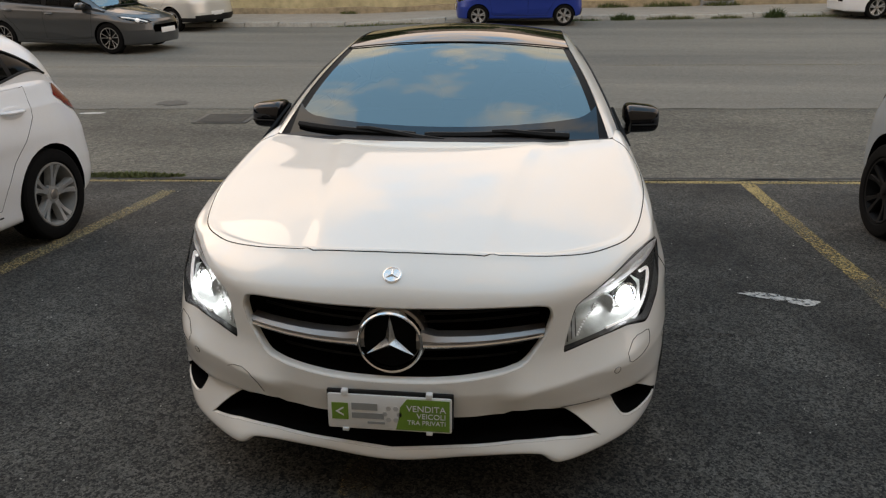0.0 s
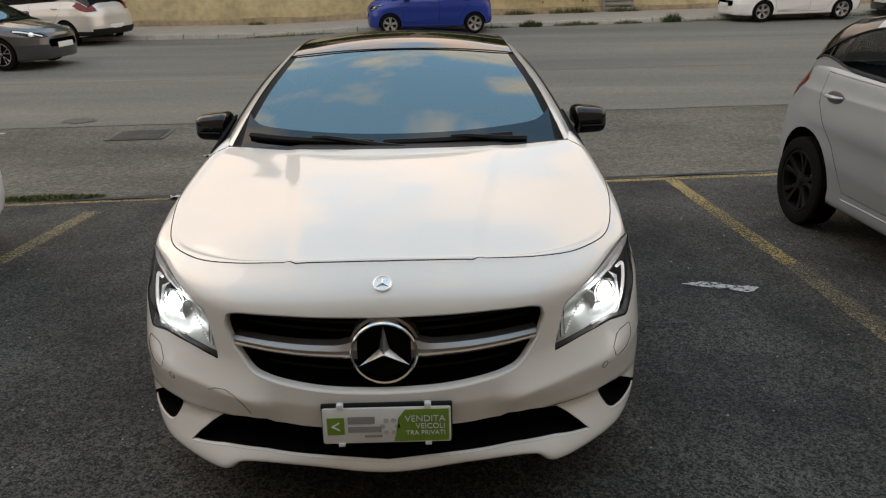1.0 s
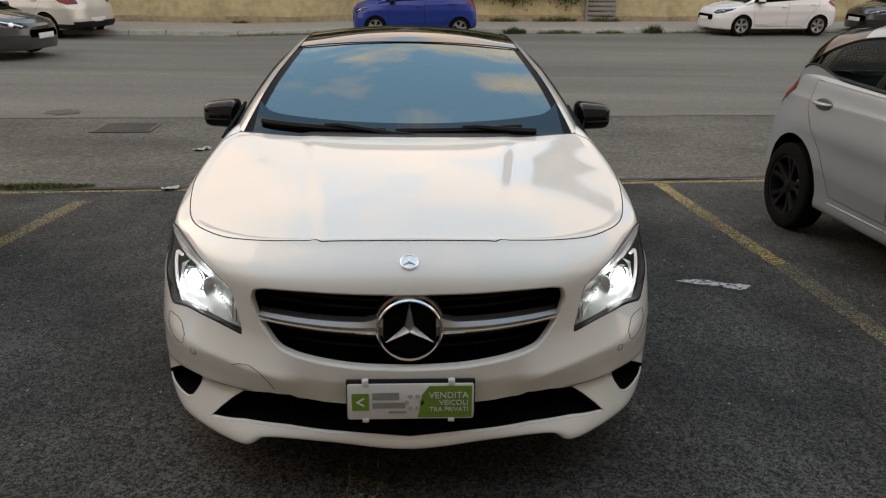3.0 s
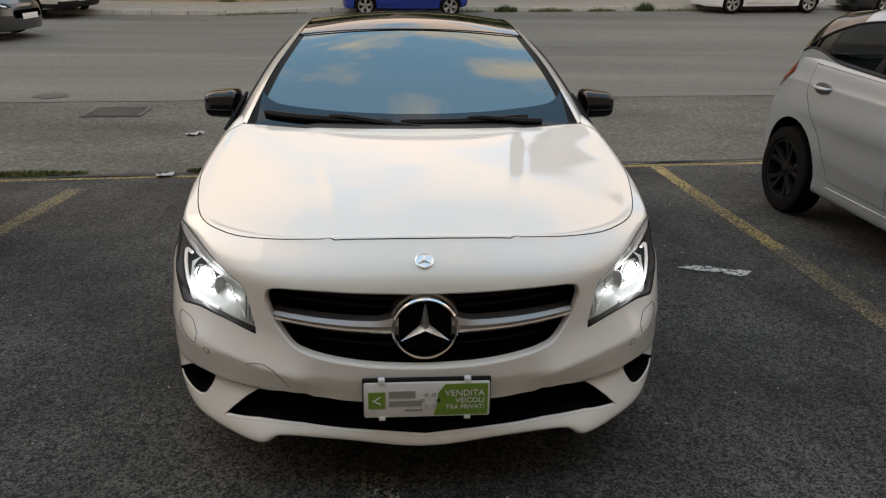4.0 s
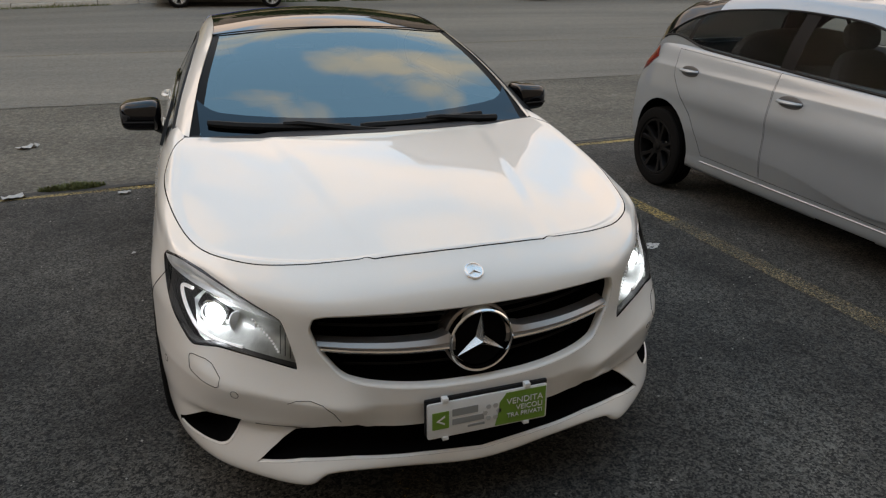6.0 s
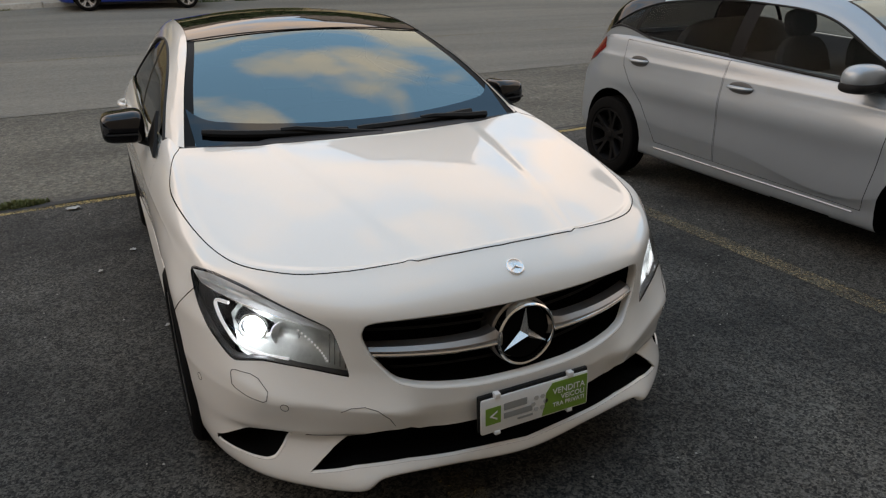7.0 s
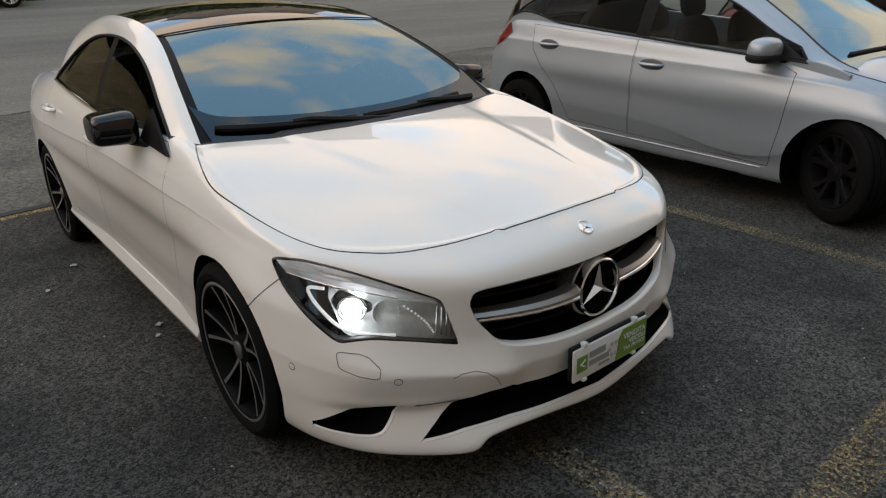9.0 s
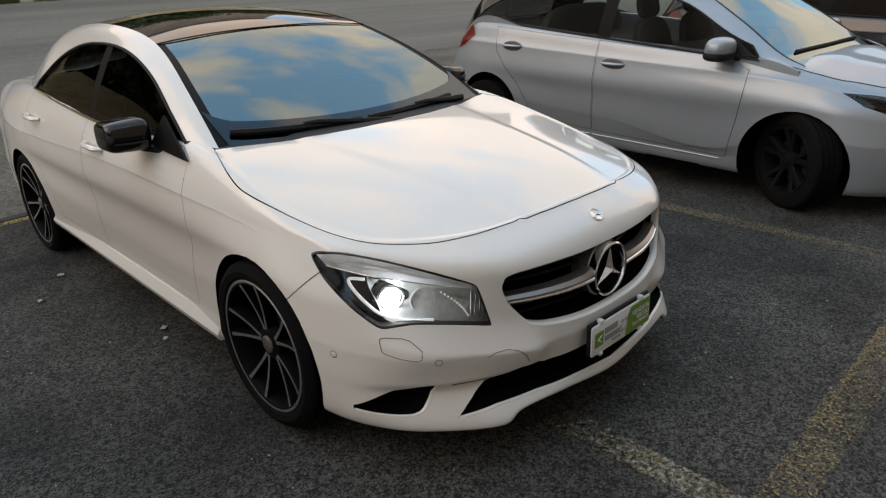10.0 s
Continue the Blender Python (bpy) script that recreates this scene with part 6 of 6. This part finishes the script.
        v = [bm.verts.new(p) for p in ((sg * .80 * fx, my(1.08), .942 * fz), (sg * .803 * fx, my(1.30), .956 * fz), (sg * .755 * fx, my(1.28), 1.07 * fz))]
        bm.faces.new(v)
        bm.normal_update()
        bmesh.ops.solidify(bm, geom=bm.faces[:], thickness=.012)
        part("mirror_foot", bm, BLACK, car)
        for y, st in ((y1, steer), (y2, 0)):
            put_wheel(car, sg * (.762 * fx), y + (sink if y == y2 else 0), R + (-sink if y == y2 else lift), style, R, R * .70, .185, y * 23, st)
        if skirt:
            bm = bmesh.new()
            for a, b in ((0.02, y1 - R * 1.13), (y1 + R * 1.13, y2 - R * 1.13), (y2 + R * 1.13, length - .05)):
                rows = []
                for y in np.linspace(a, b, 14):
                    rows.append([bm.verts.new(p) for p in skin.lay([(sg * 1.6, y, z * fz) for z in (.22, .28, .34, .385)], (-sg, 0, 0), .008)])
                for A, B in zip(rows, rows[1:]):
                    for k in range(min(len(A), len(B)) - 1):
                        bm.faces.new((A[k], A[k + 1], B[k + 1], B[k]))
            bmesh.ops.recalc_face_normals(bm, faces=bm.faces[:])
            part("side_cladding", bm, skirt, car)
    # rear bumper plate and dark valance
    bm = bmesh.new()
    rows = []
    for x in np.linspace(-.74, .74, 21):
        r = skin.lay([(x * fx, length + 1, z * fz) for z in (.29, .34, .39, .44)], (0, -1, 0), .008)
        if len(r) == 4:
            rows.append([bm.verts.new(p) for p in r])
    for A, B in zip(rows, rows[1:]):
        for k in range(3):
            bm.faces.new((A[k], A[k + 1], B[k + 1], B[k]))
    bmesh.ops.recalc_face_normals(bm, faces=bm.faces[:])
    part("rear_valance", bm, BLACK, car)
    for y, d in ((length + 1, -1), (-1, 1)):
        p, n = skin.touch((0, y, .47 * fz), (0, d, 0))
        if p is not None:
            bm = bmesh.new()
            box(bm, (-.26, -.006, -.055), (.26, .006, .055), .004, m=Matrix.Translation(p + Vector((0, -d * .008, 0))))
            part("number_plate", bm, PLATE_WHITE, car)
    for x in (.34, -.34):
        seat(car, x * fx, my(2.05), .72 * fz)
    bm = bmesh.new()
    blob(bm, (0, my(1.28), .95 * fz), (.62 * fx, .2, .06), 3)
    part("dashboard", bm, CLOTH, car)
    bm = bmesh.new()
    blob(bm, (0, my(3.0), .95 * fz), (.58 * fx, .09, .26), 3)
    part("rear_bench", bm, CLOTH, car)
    if lamps:
        bm = bmesh.new()
        pts = [(x * fx, my(.95) + .03 + .02 * abs(x), .985 * fz) for x in np.linspace(-.5, .55, 8)]
        sweep(bm, pts, .012, 6)
        part("wiper", bm, BLACK, car)
    scrap(skin.ob)
    return car


def parked(fx, fy, turn, nose, side):
    """Pose that puts the front wheel of one side (side +1: its left, -1: its right) at (fx, fy)."""
    m = pose(0, 0, 0, 0, 0, turn)
    o = m @ Vector((side * .80, nose, 0))
    c = m @ Vector((0, nose + 1.3, 0)) - o
    z0, z1 = rise(fx, fy), rise(fx - (m @ Vector((0, -2.5, 0))).x, fy - (m @ Vector((0, -2.5, 0))).y)
    across = m @ Vector((-side * 1.6, 0, 0))
    zs = rise(fx + across.x, fy + across.y)
    pitch = math.degrees(math.atan2(z1 - z0, 2.5))
    place = Vector((fx - o.x, fy - o.y, (z0 + zs) / 2 + 0.012))
    return Matrix.Translation(place) @ m @ pose(0, 0, 0, pitch, math.degrees(math.atan2(zs - z0, 1.6)) * side, 0)


hatchback("silver five-door hatchback parked in the next bay", SILVER, pose(3.535, -.33, -.055, 1.65, 0, -1.6), 4.11, 1.734, 1.474, 2.68, nu=170, nv=56, steer=-30, R=.316, unit=BLACK, pane=PALE_GLASS, sink=.042, lift=.030)
hatchback("white hatchback with bright alloy wheels, parked nose-in", PLAIN_WHITE, pose(-3.62, -.82, 0), 4.06, 1.73, 1.45, 2.59, .82, .31, "bright", 130, 46, quarter=False)
hatchback("small royal blue hatchback parked at the far kerb", BLUE, parked(-.95, 18.55, -84.6, .62, 1), 3.53, 1.60, 1.48, 2.37, .62, .28, "bright")
hatchback("white hatchback parked at the far kerb", PLAIN_WHITE, parked(10.05, 19.95, -84.6, .82, 1), 4.02, 1.74, 1.48, 2.51, .82, .30, "bright")
hatchback("black hatchback parked behind a white one at the far kerb", BLACK_PAINT, parked(14.9, 20.0, -84.6, .82, 1), 4.0, 1.72, 1.48, 2.5, .82, .30, "bright")
hatchback("pale crossover with dark lower cladding parked at the far kerb", PEARL_GREY, parked(-12.1, 18.9, -108, .9, 1), 4.45, 1.83, 1.61, 2.646, .9, .34, "bright", skirt=BLACK)
hatchback("black hatchback parked at the far kerb", BLACK_PAINT, parked(-15.8, 20.7, -119, .8, 1), 4.0, 1.73, 1.48, 2.5, .8, .30, "bright")
hatchback("white van-like car parked at the far kerb", PLAIN_WHITE, parked(-18.8, 22.1, -119, .85, 1), 4.2, 1.78, 1.75, 2.65, .85, .30, "dark")
hatchback("dark grey hatchback with lit lamps on the road", GREY, parked(-8.68, 13.33, 84, .9, -1), 4.42, 1.80, 1.44, 2.73, .9, .32, "twin", lit=True, tail=RED_LIT)
hatchback("black car parked beyond the silver hatchback", BLACK_PAINT, pose(6.3, -1.0, 0), 4.3, 1.78, 1.5, 2.6, .85, .31, "dark")
